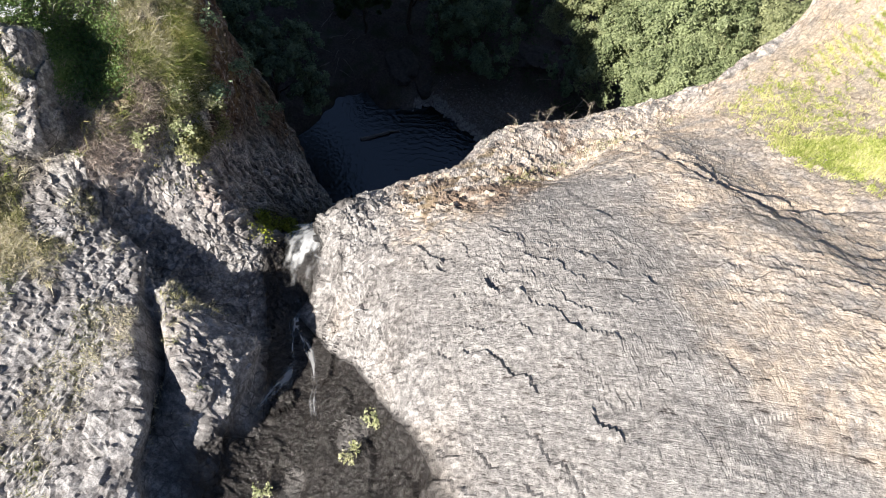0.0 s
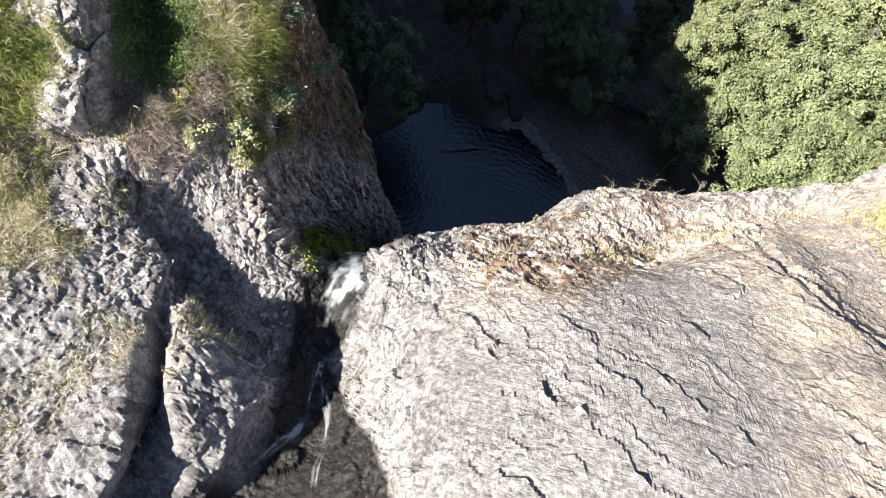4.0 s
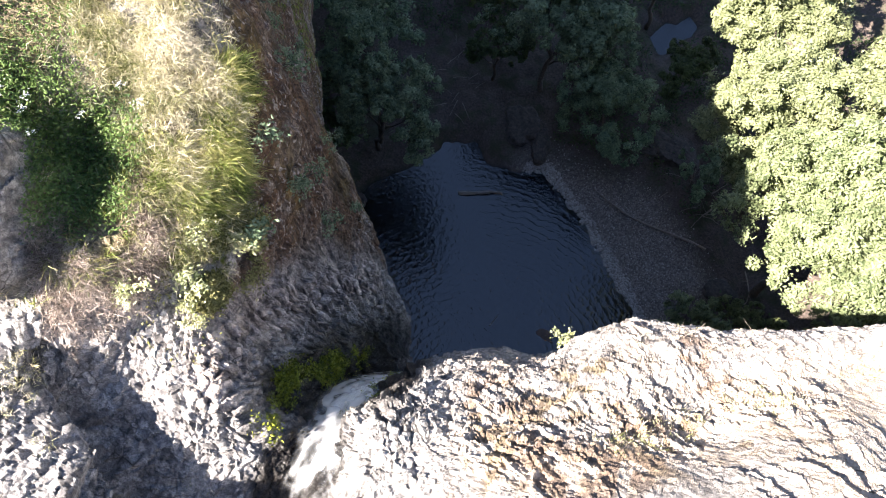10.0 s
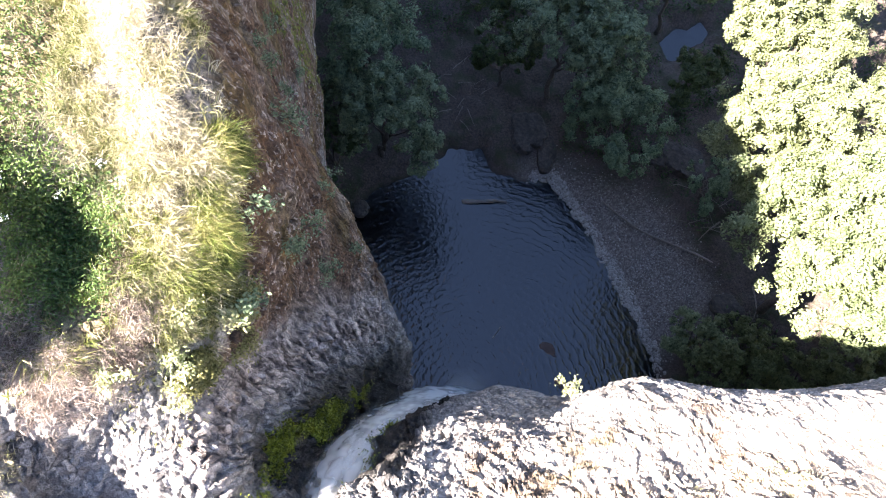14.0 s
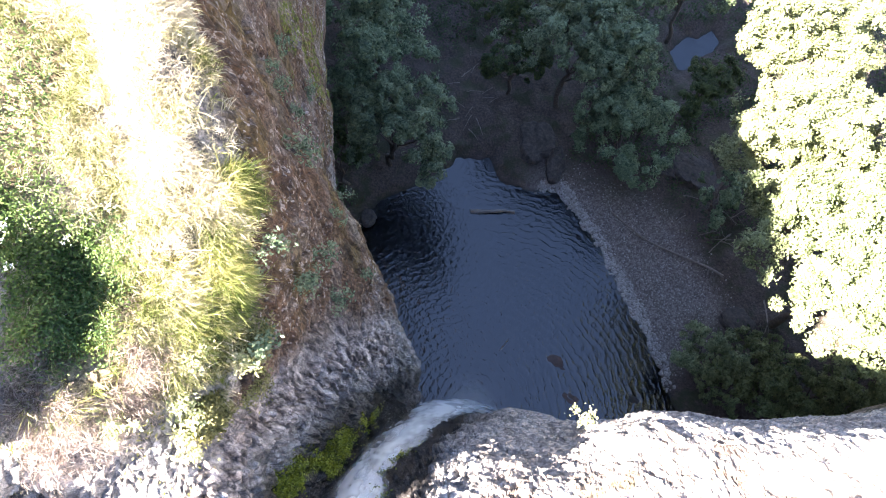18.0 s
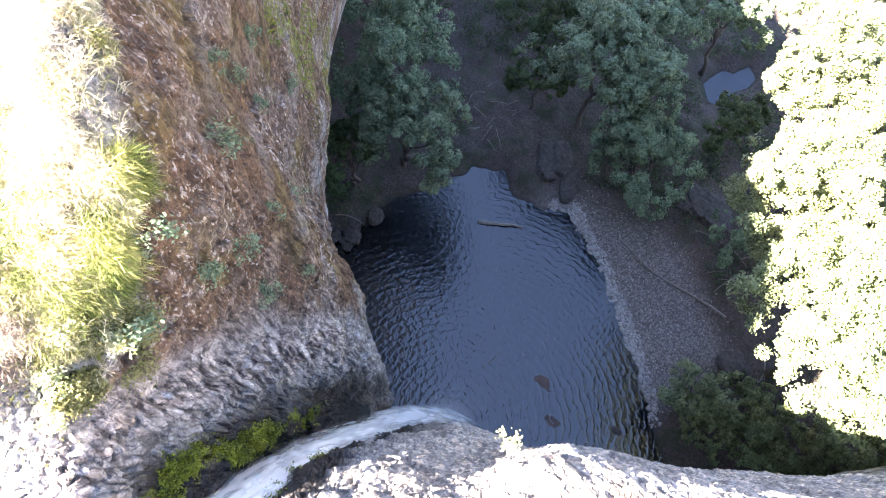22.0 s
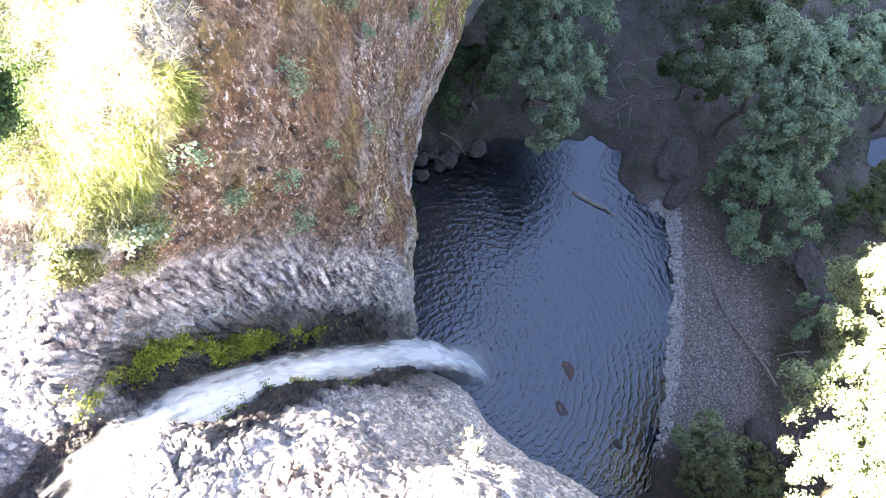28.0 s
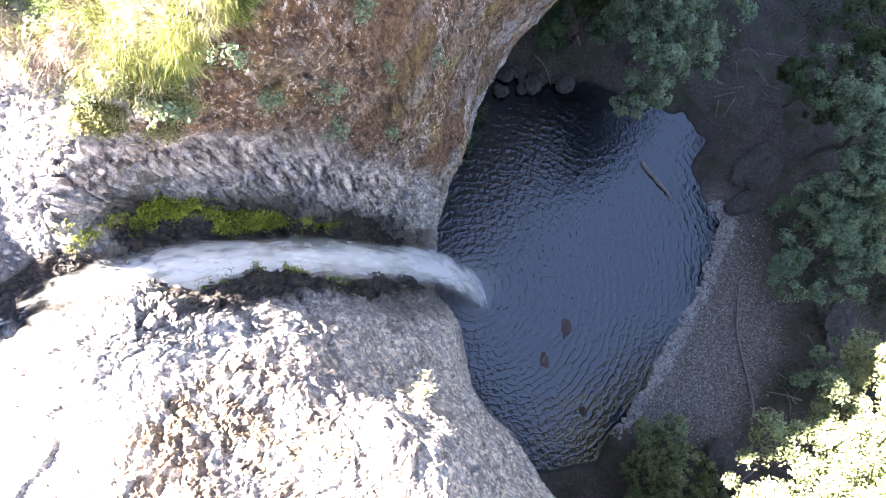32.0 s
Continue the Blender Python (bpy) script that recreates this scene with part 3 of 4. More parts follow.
def ground_material():
    m, nt, b = material("gorge_floor", 0.92)
    co = place_co(nt)
    n0, n1, n2 = tex(nt, co, 0.5, 5), tex(nt, co, 5, 6, 0.7), tex(nt, co, 14, 3, 0.8)
    earth = ramp(nt, n1.outputs[0], (0.3, (0.045, 0.035, 0.03)), (0.55, (0.12, 0.092, 0.078)), (0.75, (0.20, 0.16, 0.135)))
    litter = mix(nt, ramp(nt, n0.outputs[0], (0.48, 0.0), (0.62, 0.7)), earth, (0.055, 0.065, 0.028))
    v = tex(nt, co, 9, kind="ShaderNodeTexVoronoi")
    peb = ramp(nt, v.outputs["Color"], (0.2, (0.13, 0.11, 0.105)), (0.55, (0.24, 0.21, 0.195)), (0.9, (0.38, 0.345, 0.32)))
    grav = mix(nt, ramp(nt, n2.outputs[0], (0.3, 0.55), (0.6, 0.0)), peb, (0.16, 0.125, 0.105))
    col = mix(nt, attr(nt, "gravel"), litter, grav)
    col = mix(nt, attr(nt, "damp"), col, (0.02, 0.017, 0.015))
    nt.links.new(col, b.inputs["Base Color"])
    k1 = bump(nt, b, n1.outputs[0], 0.15, 0.8)
    bump(nt, b, v.outputs["Distance"], -0.05, 0.7, k1)
    return m


gxs = np.concatenate([np.linspace(-900, -60, 10), np.linspace(-55, 24, 260), np.linspace(28, 900, 12)])
gys = np.concatenate([np.linspace(-900, 36, 10), np.linspace(40, 104, 220), np.linspace(108, 900, 12)])
gx, gy = np.meshgrid(gxs, gys, indexing="ij")
gp = flat(gx.ravel(), gy.ravel())
h, off, beach = ground_parts(gp[:, 0], gp[:, 1])
gp[:, 2] = h
ground = tagged(new("ground", mesh_from("ground", gp, grid_faces(len(gxs), len(gys)), ground_material(), {"gravel": beach, "damp": 0.8 * (1 - step(-0.1, 0.35, off))}, True)),
                "brown earth floor of the gorge with a gravel beach", "ground", kind="structure")


def floor_z(x, y):
    return float(ground_parts(np.array([x], float), np.array([y], float))[0][0])


# ---------------------------------------------------------------- parts and tubes
def part(name, mesh, parent, label=""):
    ob = new(name, mesh)
    ob.parent = parent
    if label:
        ob["label"] = label
    return ob


def thing(name, at, label, category, group="", kind=""):
    ob = new(name)
    ob.location = at
    return tagged(ob, label, category, group, kind)


def tube(points, radii, sides=7):
    """Vertices and triangles of a tapered tube along a line."""
    pts, n = np.asarray(points, float), len(points)
    tang = np.gradient(pts, axis=0)
    tang /= np.linalg.norm(tang, axis=1)[:, None] + 1e-9
    ref = np.where(np.abs(tang[:, 2:3]) > 0.9, np.array([[1.0, 0, 0]]), np.array([[0, 0, 1.0]]))
    a = np.cross(tang, ref)
    a /= np.linalg.norm(a, axis=1)[:, None] + 1e-9
    b = np.cross(tang, a)
    ang = np.arange(sides) * 2 * math.pi / sides
    v = pts[:, None] + np.asarray(radii)[:, None, None] * (np.cos(ang)[None, :, None] * a[:, None] + np.sin(ang)[None, :, None] * b[:, None])
    v = np.vstack([v.reshape(-1, 3), pts[:1], pts[-1:]])
    f = []
    for i in range(n - 1):
        for j in range(sides):
            k = (j + 1) % sides
            p, q, r_, s_ = i * sides + j, i * sides + k, (i + 1) * sides + k, (i + 1) * sides + j
            f += [(p, q, r_), (p, r_, s_)]
    for j in range(sides):
        k = (j + 1) % sides
        f += [(n * sides, k, j), (n * sides + 1, (n - 1) * sides + j, (n - 1) * sides + k)]
    return v, np.array(f)


def joined(pieces):
    vs, fs, o = [], [], 0
    for v, f in pieces:
        vs.append(v)
        fs.append(np.asarray(f) + o)
        o += len(v)
    return np.vstack(vs), np.vstack(fs)


def wander(a, b, n, amount, rng):
    """A crooked line from a to b."""
    t = np.linspace(0, 1, n)[:, None]
    p = np.asarray(a, float) * (1 - t) + np.asarray(b, float) * t
    j = rng.normal(0, amount, (n, 3))
    j[0] = j[-1] = 0
    return p + j


# ---------------------------------------------------------------- plant materials
def leaf_material(name, dark, light, dry=None, glow=0.3, rough=0.55):
    m, nt, b = material(name, rough)
    geo, info, co = nt.nodes.new("ShaderNodeNewGeometry"), nt.nodes.new("ShaderNodeObjectInfo"), place_co(nt)
    patch = tex(nt, co, 0.8, 4)
    per = calc(nt, "ADD", calc(nt, "MULTIPLY", geo.outputs["Random Per Island"], 0.5), calc(nt, "MULTIPLY", ramp(nt, patch.outputs[0], (0.32, 0.0), (0.66, 1.0)), 0.5))
    stops = [(0.18, dark), (0.42, light), (0.68, dry)] if dry else [(0.15, dark), (0.75, light)]
    col = ramp(nt, per, *stops)
    hue = nt.nodes.new("ShaderNodeHueSaturation")
    nt.links.new(col, hue.inputs["Color"])
    nt.links.new(calc(nt, "ADD", calc(nt, "MULTIPLY", info.outputs["Random"], 0.03), 0.485), hue.inputs["Hue"])
    nt.links.new(hue.outputs[0], b.inputs["Base Color"])
    tr = nt.nodes.new("ShaderNodeBsdfTranslucent")
    nt.links.new(hue.outputs[0], tr.inputs["Color"])
    mx = nt.nodes.new("ShaderNodeMixShader")
    mx.inputs[0].default_value = glow
    nt.links.new(b.outputs[0], mx.inputs[1])
    nt.links.new(tr.outputs[0], mx.inputs[2])
    nt.links.new(mx.outputs[0], nt.nodes["Material Output"].inputs["Surface"])
    return m


LEAF = leaf_material("broad_leaf", (0.07, 0.095, 0.038), (0.32, 0.36, 0.185), None, 0.25)
LEAF_PALE = leaf_material("pale_leaf", (0.058, 0.098, 0.052), (0.27, 0.355, 0.20))
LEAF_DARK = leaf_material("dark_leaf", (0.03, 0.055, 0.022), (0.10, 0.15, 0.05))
STRAW = leaf_material("straw", (0.10, 0.13, 0.026), (0.46, 0.445, 0.24), (0.73, 0.68, 0.55), 0.35, 0.7)
GRASS = leaf_material("green_grass", (0.05, 0.085, 0.015), (0.22, 0.29, 0.06), (0.50, 0.48, 0.20), 0.35, 0.6)
BARK = plain("bark", (0.07, 0.055, 0.045), (0.22, 0.18, 0.15), 8, 0.9, 0.03)
DRIFT = plain("driftwood", (0.16, 0.13, 0.11), (0.38, 0.33, 0.29), 9, 0.85, 0.02)
STONE = plain("boulder", (0.035, 0.029, 0.026), (0.125, 0.103, 0.09), 3, 0.85, 0.06)


def leaf_quads(c, size, rng, out=None, fold=0.25, loose=0.75):
    """Diamond leaves at centres c, turned at random and leaning outwards."""
    n = len(c)
    nrm = rng.normal(0, 1, (n, 3)) * loose + (out if out is not None else 0) + np.array([0, 0, 0.55])
    nrm /= np.linalg.norm(nrm, axis=1)[:, None]
    a = np.cross(nrm, rng.normal(0, 1, (n, 3)))
    a /= np.linalg.norm(a, axis=1)[:, None] + 1e-9
    b = np.cross(nrm, a)
    s = size * rng.uniform(0.6, 1.35, (n, 1))
    v = np.stack([c - a * s, c + b * s * 0.5 - nrm * s * fold, c + a * s, c - b * s * 0.5 - nrm * s * fold], 1).reshape(-1, 3)
    k = np.arange(n)[:, None] * 4
    return v, np.concatenate([k + np.array([[0, 1, 2]]), k + np.array([[0, 2, 3]])])


def tree(at, top, spread, label, mat, seed, clumps=60, leaves=75, leaf=0.2, lean=(0, 0), bare=0):
    """A tree at a foot point whose crown centre is top and whose crown's half sizes are spread."""
    rng = np.random.default_rng(seed)
    at, top, spread = np.array(at, float), np.array(top, float), np.array(spread, float)
    ob = thing("tree", tuple(at), label, "tree", "trees in the gorge")
    hub = top - at - np.array([0, 0, spread[2] * 0.35])
    r0 = 0.06 * spread.mean() + 0.05
    line = wander((0, 0, -0.4), hub, 8, 0.12 * spread.mean() * 0.5, rng)
    v, f = tube(line, np.linspace(r0, r0 * 0.45, 8), 8)
    part("trunk", mesh_from("trunk", v, f, BARK, None, True), ob)
    lobes = max(10, clumps // 3)
    d = rng.normal(0, 1, (lobes, 3))
    d /= np.linalg.norm(d, axis=1)[:, None]
    d[:, 2] = np.where(d[:, 2] < -0.25, -d[:, 2], d[:, 2])
    bulge = 1 + 0.35 * vnoise(d * 1.7 + seed * 3.1, 200)
    hearts = (top - at) + d * spread * rng.uniform(0.55, 1.02, (lobes, 1)) * bulge[:, None]
    size = spread.mean() * rng.uniform(0.22, 0.42, lobes)
    for k in range(6):
        v, f = tube(wander(line[4 + k % 3], hearts[k], 6, 0.12, rng), np.linspace(r0 * 0.42, 0.02, 6), 5)
        part("limb", mesh_from("limb", v, f, BARK, None, True), ob)
    clumps, leaves, leaf = int(clumps * 3.2), int(leaves * 0.85), leaf * 0.8
    whose = rng.integers(0, lobes, clumps)
    e = rng.normal(0, 1, (clumps, 3)) + d[whose] * 0.9 + np.array([0, 0, 0.35])
    e /= np.linalg.norm(e, axis=1)[:, None]
    cen = hearts[whose] + e * size[whose][:, None] * rng.uniform(0.7, 1.1, (clumps, 1))
    inner = rng.uniform(0, 1, clumps) < 0.2
    cen[inner] = (top - at) + (cen[inner] - (top - at)) * 0.6
    rad = 0.13 * spread.mean() * rng.uniform(0.6, 1.3, clumps)
    own = np.repeat(np.arange(clumps), leaves)
    o = rng.normal(0, 1, (len(own), 3)) + e[own] * 0.8
    o /= np.linalg.norm(o, axis=1)[:, None]
    c = cen[own] + o * rad[own][:, None] * rng.uniform(0.35, 1.05, (len(own), 1))
    v, f = leaf_quads(c, leaf, rng, o * 0.8 + e[own] * 0.6, 0.25, 0.6)
    part("crown", mesh_from("crown", v, f, mat), ob)
    for k in range(bare):
        a0 = cen[rng.integers(clumps)]
        pieces = [tube(wander(line[5], a0 + rng.normal(0, 0.5, 3), 7, 0.18, rng), np.linspace(0.06, 0.012, 7), 4) for _ in range(3)]
        part("dead_branch", mesh_from("dead_branch", *joined(pieces), DRIFT), ob, "bare grey dead branch")
    return ob


SUNLIT = "sunlit bright green broadleaf tree by the gorge rim"
SHADED = "grey-green leafy tree in the shade beside the pool"
tree((-28.4, 66, 1.5), (-27.5, 64.5, 11.5), (3.9, 4.6, 4.5), SHADED, LEAF_PALE, 1, 85, 90, 0.18)
tree((-25.5, 61.5, 1), (-23.3, 59.8, 10.2), (3.9, 3.7, 3.8), SHADED, LEAF_PALE, 2, 85, 95, 0.17)
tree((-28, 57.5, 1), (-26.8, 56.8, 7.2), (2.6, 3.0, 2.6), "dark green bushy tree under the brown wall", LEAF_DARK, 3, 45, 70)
tree((-15, 74, 1.2), (-15.0, 74.4, 9.6), (5.0, 4.0, 3.8), SHADED, LEAF_PALE, 4, 110, 100, 0.17)
tree((-10.5, 73.6, 1.2), (-10.6, 74.0, 9.6), (3.2, 3.0, 2.8), SHADED, LEAF_PALE, 5, 65, 90, 0.17)
tree((-19.5, 73, 1), (-19.2, 72.9, 6.5), (2.6, 2.6, 2.6), "dark green tree behind the mud bank", LEAF_DARK, 6, 40, 70)
tree((-7, 70.5, 1), (-7.2, 70.3, 6.2), (3.9, 3.7, 3.5), "round dense green tree at the head of the beach", LEAF_PALE, 7, 100, 110, 0.15)
tree((-13.5, 81, 1), (-13.6, 80.6, 9.5), (4.0, 3.4, 3.6), SHADED, LEAF_PALE, 8, 55, 70, bare=2)
tree((-8.5, 86.5, 1), (-8.8, 85.6, 8.5), (4.0, 3.6, 3.2), SHADED, LEAF_PALE, 9, 55, 70)
tree((-3.2, 80.5, 1), (-3.6, 79.6, 4.2), (2.6, 3.0, 2.4), "dark green bushy tree beside the creek", LEAF_DARK, 10, 45, 65)
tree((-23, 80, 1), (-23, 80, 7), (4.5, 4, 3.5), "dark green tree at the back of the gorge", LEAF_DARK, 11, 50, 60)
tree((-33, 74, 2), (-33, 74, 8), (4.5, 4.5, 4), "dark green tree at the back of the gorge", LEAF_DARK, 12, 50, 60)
tree((1.5, 70.5, 1), (0.8, 69.2, 4.2), (1.7, 2.6, 2.0), "pale green willowy shrub tree on the beach", LEAF_PALE, 13, 35, 70, 0.15, bare=1)
tree((4.2, 57.2, 0.6), (4.4, 56.8, 3.2), (2.8, 2.6, 2.2), "olive green leafy bush at the pool's edge", LEAF, 14, 45, 80, 0.16)
HEDGE = "olive green dense bush under the rock's foot"
HEDGE_LEAF = leaf_material("hedge_leaf", (0.06, 0.08, 0.03), (0.24, 0.28, 0.12))
for k, (x, y, sx, sz) in enumerate(((6.4, 55.6, 2.4, 2.2), (9.2, 55.9, 2.6, 2.6), (11.8, 56.8, 2.4, 2.4), (14.4, 58.2, 2.6, 2.6), (17.2, 59.8, 2.8, 2.6), (20, 61.4, 2.8, 2.6), (8.2, 58.2, 1.8, 1.6))):
    tree((x, y, floor_z(x, y)), (x, y, floor_z(x, y) + 2.6), (sx, 1.9, sz), HEDGE, HEDGE_LEAF, 60 + k, 60, 80, 0.14)
tree((8.6, 62, 3), (7.9, 60.2, 17.4), (5.0, 5.0, 6.0), SUNLIT, LEAF, 17, 200, 175, 0.15, bare=3)
tree((6, 69, 2), (4.6, 66.8, 15.0), (4.6, 4.8, 5.2), SUNLIT, LEAF, 18, 170, 160, 0.15)
tree((3, 78, 2), (1.6, 76.6, 13.4), (4.6, 4.8, 4.4), SUNLIT, LEAF, 19, 130, 130, 0.16)
tree((14.5, 63, 3), (13.4, 61.5, 19.0), (4.2, 4.0, 5.5), SUNLIT, LEAF, 20, 140, 130, 0.16)
tree((13, 73, 3), (11, 71, 17.0), (5, 5, 6), SUNLIT, LEAF, 21, 110, 95, 0.22)
tree((2.5, 88, 2), (1.0, 87, 11), (4.5, 4.5, 4), SUNLIT, LEAF, 22, 70, 70, 0.22)

# ---------------------------------------------------------------- the fall and the creek above it
def foam_material():
    m, nt, b = material("white_water", 0.6)
    b.inputs["Base Color"].default_value = (0.95, 0.97, 0.98, 1)
    tr = nt.nodes.new("ShaderNodeBsdfTranslucent")
    tr.inputs["Color"].default_value = (0.95, 0.97, 0.98, 1)
    clear, body, cut = nt.nodes.new("ShaderNodeBsdfTransparent"), nt.nodes.new("ShaderNodeMixShader"), nt.nodes.new("ShaderNodeMixShader")
    body.inputs[0].default_value = 0.2
    nt.links.new(b.outputs[0], body.inputs[1])
    nt.links.new(tr.outputs[0], body.inputs[2])
    nt.links.new(attr(nt, "thick"), cut.inputs[0])
    nt.links.new(clear.outputs[0], cut.inputs[1])
    nt.links.new(body.outputs[0], cut.inputs[2])
    nt.links.new(cut.outputs[0], nt.nodes["Material Output"].inputs["Surface"])
    return m


FOAM = foam_material()
FALL_LINE = np.array([(-7.9, 32.6, 38.25), (-8.0, 33.5, 38.0), (-8.2, 34.3, 37.6), (-8.55, 35.3, 36.1), (-8.98, 36.4, 33.0), (-9.42, 37.6, 28.8),
                      (-9.95, 39.4, 22), (-10.3, 41.7, 13.5), (-10.1, 43.7, 7), (-9.6, 45.1, 2), (-9.15, 45.9, 0.03)])


def ribbon(name, line, halves, lift, solid, parent, label, seed, n=260, m=25, fade=(0.05, 0.04), grain=0.5, toward=(-0.25, 0.85, 0.45), arch=0.4, stretch=1.0, ragged=0.0):
    """A sheet of falling water along a line: arched across, torn into streaks that run down it, thin at its edges."""
    t = np.linspace(0, len(line) - 1, n)
    c = spline(np.asarray(line, float), t)
    tang = np.gradient(c, axis=0)
    tang /= np.linalg.norm(tang, axis=1)[:, None]
    acr = np.cross(tang, np.array(toward))
    acr /= np.linalg.norm(acr, axis=1)[:, None] + 1e-9
    out = np.cross(acr, tang)
    out = np.where((out @ np.array(toward))[:, None] < 0, -out, out)
    fr, w = np.linspace(0, 1, n), np.interp(np.linspace(0, 1, n), np.linspace(0, 1, len(halves)), halves)
    x = np.linspace(-1, 1, m)
    gx, gf = np.meshgrid(x, fr, indexing="xy")
    length = np.linalg.norm(np.diff(c, axis=0), axis=1).sum()
    q = np.stack([gx.ravel() * 3.4, gf.ravel() * length * 0.45 * stretch, np.full(gx.size, seed * 7.7)], 1)
    q2 = np.stack([gx.ravel() * 9, gf.ravel() * length * 1.6 * stretch, np.full(gx.size, seed * 3.3)], 1)
    streak = (0.5 + 0.5 * vnoise(q, 700) + 0.22 * vnoise(q2, 701)).reshape(gx.shape)
    sway = 0.12 * vnoise(np.stack([fr * length * 0.35, 0 * fr, 0 * fr + seed], 1), 702)
    pos = c[:, None] + acr[:, None] * ((gx + sway[:, None]) * w[:, None])[..., None]
    pos = pos + out[:, None] * (lift + arch * w[:, None] * (1 - gx ** 2))[..., None]
    edge = step(0.0, 1.0, 1 - np.abs(gx) + 0.55 * (streak - 0.5))
    ends = step(0, fade[0], gf + 0.06 * (streak - 0.5)) * step(0, fade[1], 1 - gf)
    th = np.clip(edge * ends * (solid * (1 - grain) + grain * solid * 2 * step(0.25, 0.8, streak)), 0, 1)
    th = th * (1 - ragged * (1 - step(0.1, 0.42, gf)) * (1 - step(0.35, 0.72, streak)))
    return part(name, mesh_from(name, pos.reshape(-1, 3), grid_faces(n, m), FOAM, {"thick": th.ravel()}, True), parent, label)


fall = thing("waterfall", (0, 0, 0), "white waterfall dropping down the wet gully into the pool", "waterfall")
ribbon("core_stream", FALL_LINE, (0.4, 0.7, 0.76, 0.68, 0.74, 0.9, 1.15, 1.5, 1.9, 2.1), 0.2, 1.0, fall, "dense white falling water", 1, 420, 49, fade=(0.24, 0.03), grain=0.12, ragged=0.9, arch=0.1)
ribbon("outer_veil", FALL_LINE[1:], (0.5, 0.85, 0.9, 0.95, 1.15, 1.45, 1.8, 2.2, 2.5), 0.32, 0.5, fall, "thin torn veil of falling water", 2, 420, 49, fade=(0.2, 0.03), grain=0.3, ragged=0.9, arch=0.1)
ribbon("back_veil", FALL_LINE[2:], (0.8, 0.95, 1.0, 1.1, 1.25, 1.5, 1.8, 2.1, 2.2), 0.08, 0.4, fall, "fine spray trailing beside the fall", 3, 420, 49, fade=(0.14, 0.03), grain=0.3, arch=0.1)
rng = np.random.default_rng(5)
c = np.array([-9.2, 45.7, 0.1]) + rng.normal(0, 1, (16000, 3)) * np.array([1.05, 1.0, 1.1])
c[:, 2] = np.abs(c[:, 2])
v, f = leaf_quads(c, 0.045, rng)
part("spray", mesh_from("spray", v, f, FOAM, {"thick": np.full(len(v), 0.16)}), fall, "fine white spray where the fall lands")

creek = thing("creek", (0, 0, 0), "shallow dark creek with white riffles above the fall", "creek")


def on_rock(x, y):
    """The rock top's height near a plan point above the rim."""
    k = ((SHELL["p"][:, 0] - x) ** 2 + (SHELL["p"][:, 1] - y) ** 2 + 1e3 * (SHELL["V"] < 3.9)).argmin()
    return SHELL["p"][k, 2]


for k, (pts, w) in enumerate(((((-7.4, 30.5), (-7.65, 31.2), (-7.9, 31.9), (-8.0, 32.6)), 0.22), (((-6.6, 29.9), (-6.9, 30.6), (-7.3, 31.1), (-7.7, 31.6)), 0.16),
                              (((-7.9, 28.8), (-7.7, 29.5), (-7.5, 30.1), (-7.4, 30.6)), 0.25), (((-6.3, 29.0), (-6.5, 29.5), (-6.6, 30.0)), 0.14), (((-7.2, 33.2), (-7.6, 33.6), (-8.0, 33.9)), 0.2))):
    line = [(x, y, on_rock(x, y) + 0.03) for x, y in pts]
    ribbon("riffle", line, (w * 0.5, w, w * 0.5), 0.05, 0.22, creek, "small white riffle", 20 + k, 60, 15, (0.3, 0.3), 1.0, (0.1, 0.2, 0.97), 0.05, 5.0)

# ---------------------------------------------------------------- grass and plants on the rock
SP, SN, SU, SV = SHELL["p"], SHELL["n"], SHELL["U"], SHELL["V"]


def pick(weight, count, rng):
    """Places on the rock, drawn by weight."""
    w = weight / weight.sum()
    return rng.choice(len(SP), count, p=w)


def area_weight():
    """Rough share of area of each vertex, so that dense rows draw no more than loose ones."""
    return np.clip(np.abs(np.gradient(SV)) * 60, 0.2, 3.0)


def blades(base, up, height, width, count, rng, lean=0.9):
    """Bent grass blades, count to a tuft: two quads and a tip each, as triangles."""
    n = len(base) * count
    b0 = np.repeat(base, count, 0) + rng.normal(0, 0.07, (n, 3)) * np.array([1, 1, 0.2])
    hgt = np.repeat(height, count) * rng.uniform(0.5, 1.2, n)
    away = (0.5 * np.repeat(rng.normal(0, 1, (len(base), 3)), count, 0) + 0.8 * rng.normal(0, 1, (n, 3))) * lean
    u = np.repeat(up, count, 0) + away * 0.55
    u /= np.linalg.norm(u, axis=1)[:, None]
    droop = away * 0.6 - np.array([-0.12, 0, 0.6])
    side = np.cross(u, rng.normal(0, 1, (n, 3)))
    side /= np.linalg.norm(side, axis=1)[:, None] + 1e-9
    w = (width * (rng.uniform(0.5, 1.1, n) + 1.1 * (rng.uniform(0, 1, n) < 0.25)))[:, None]
    m = b0 + u * (hgt * 0.55)[:, None]
    tip = m + (u * 0.6 + droop * 0.5) * (hgt * 0.55)[:, None]
    v = np.stack([b0 - side * w, b0 + side * w, m - side * w * 0.8, m + side * w * 0.8, tip], 1).reshape(-1, 3)
    k = np.arange(n)[:, None] * 5
    return v, np.concatenate([k + np.array([[0, 1, 3]]), k + np.array([[0, 3, 2]]), k + np.array([[2, 3, 4]])])


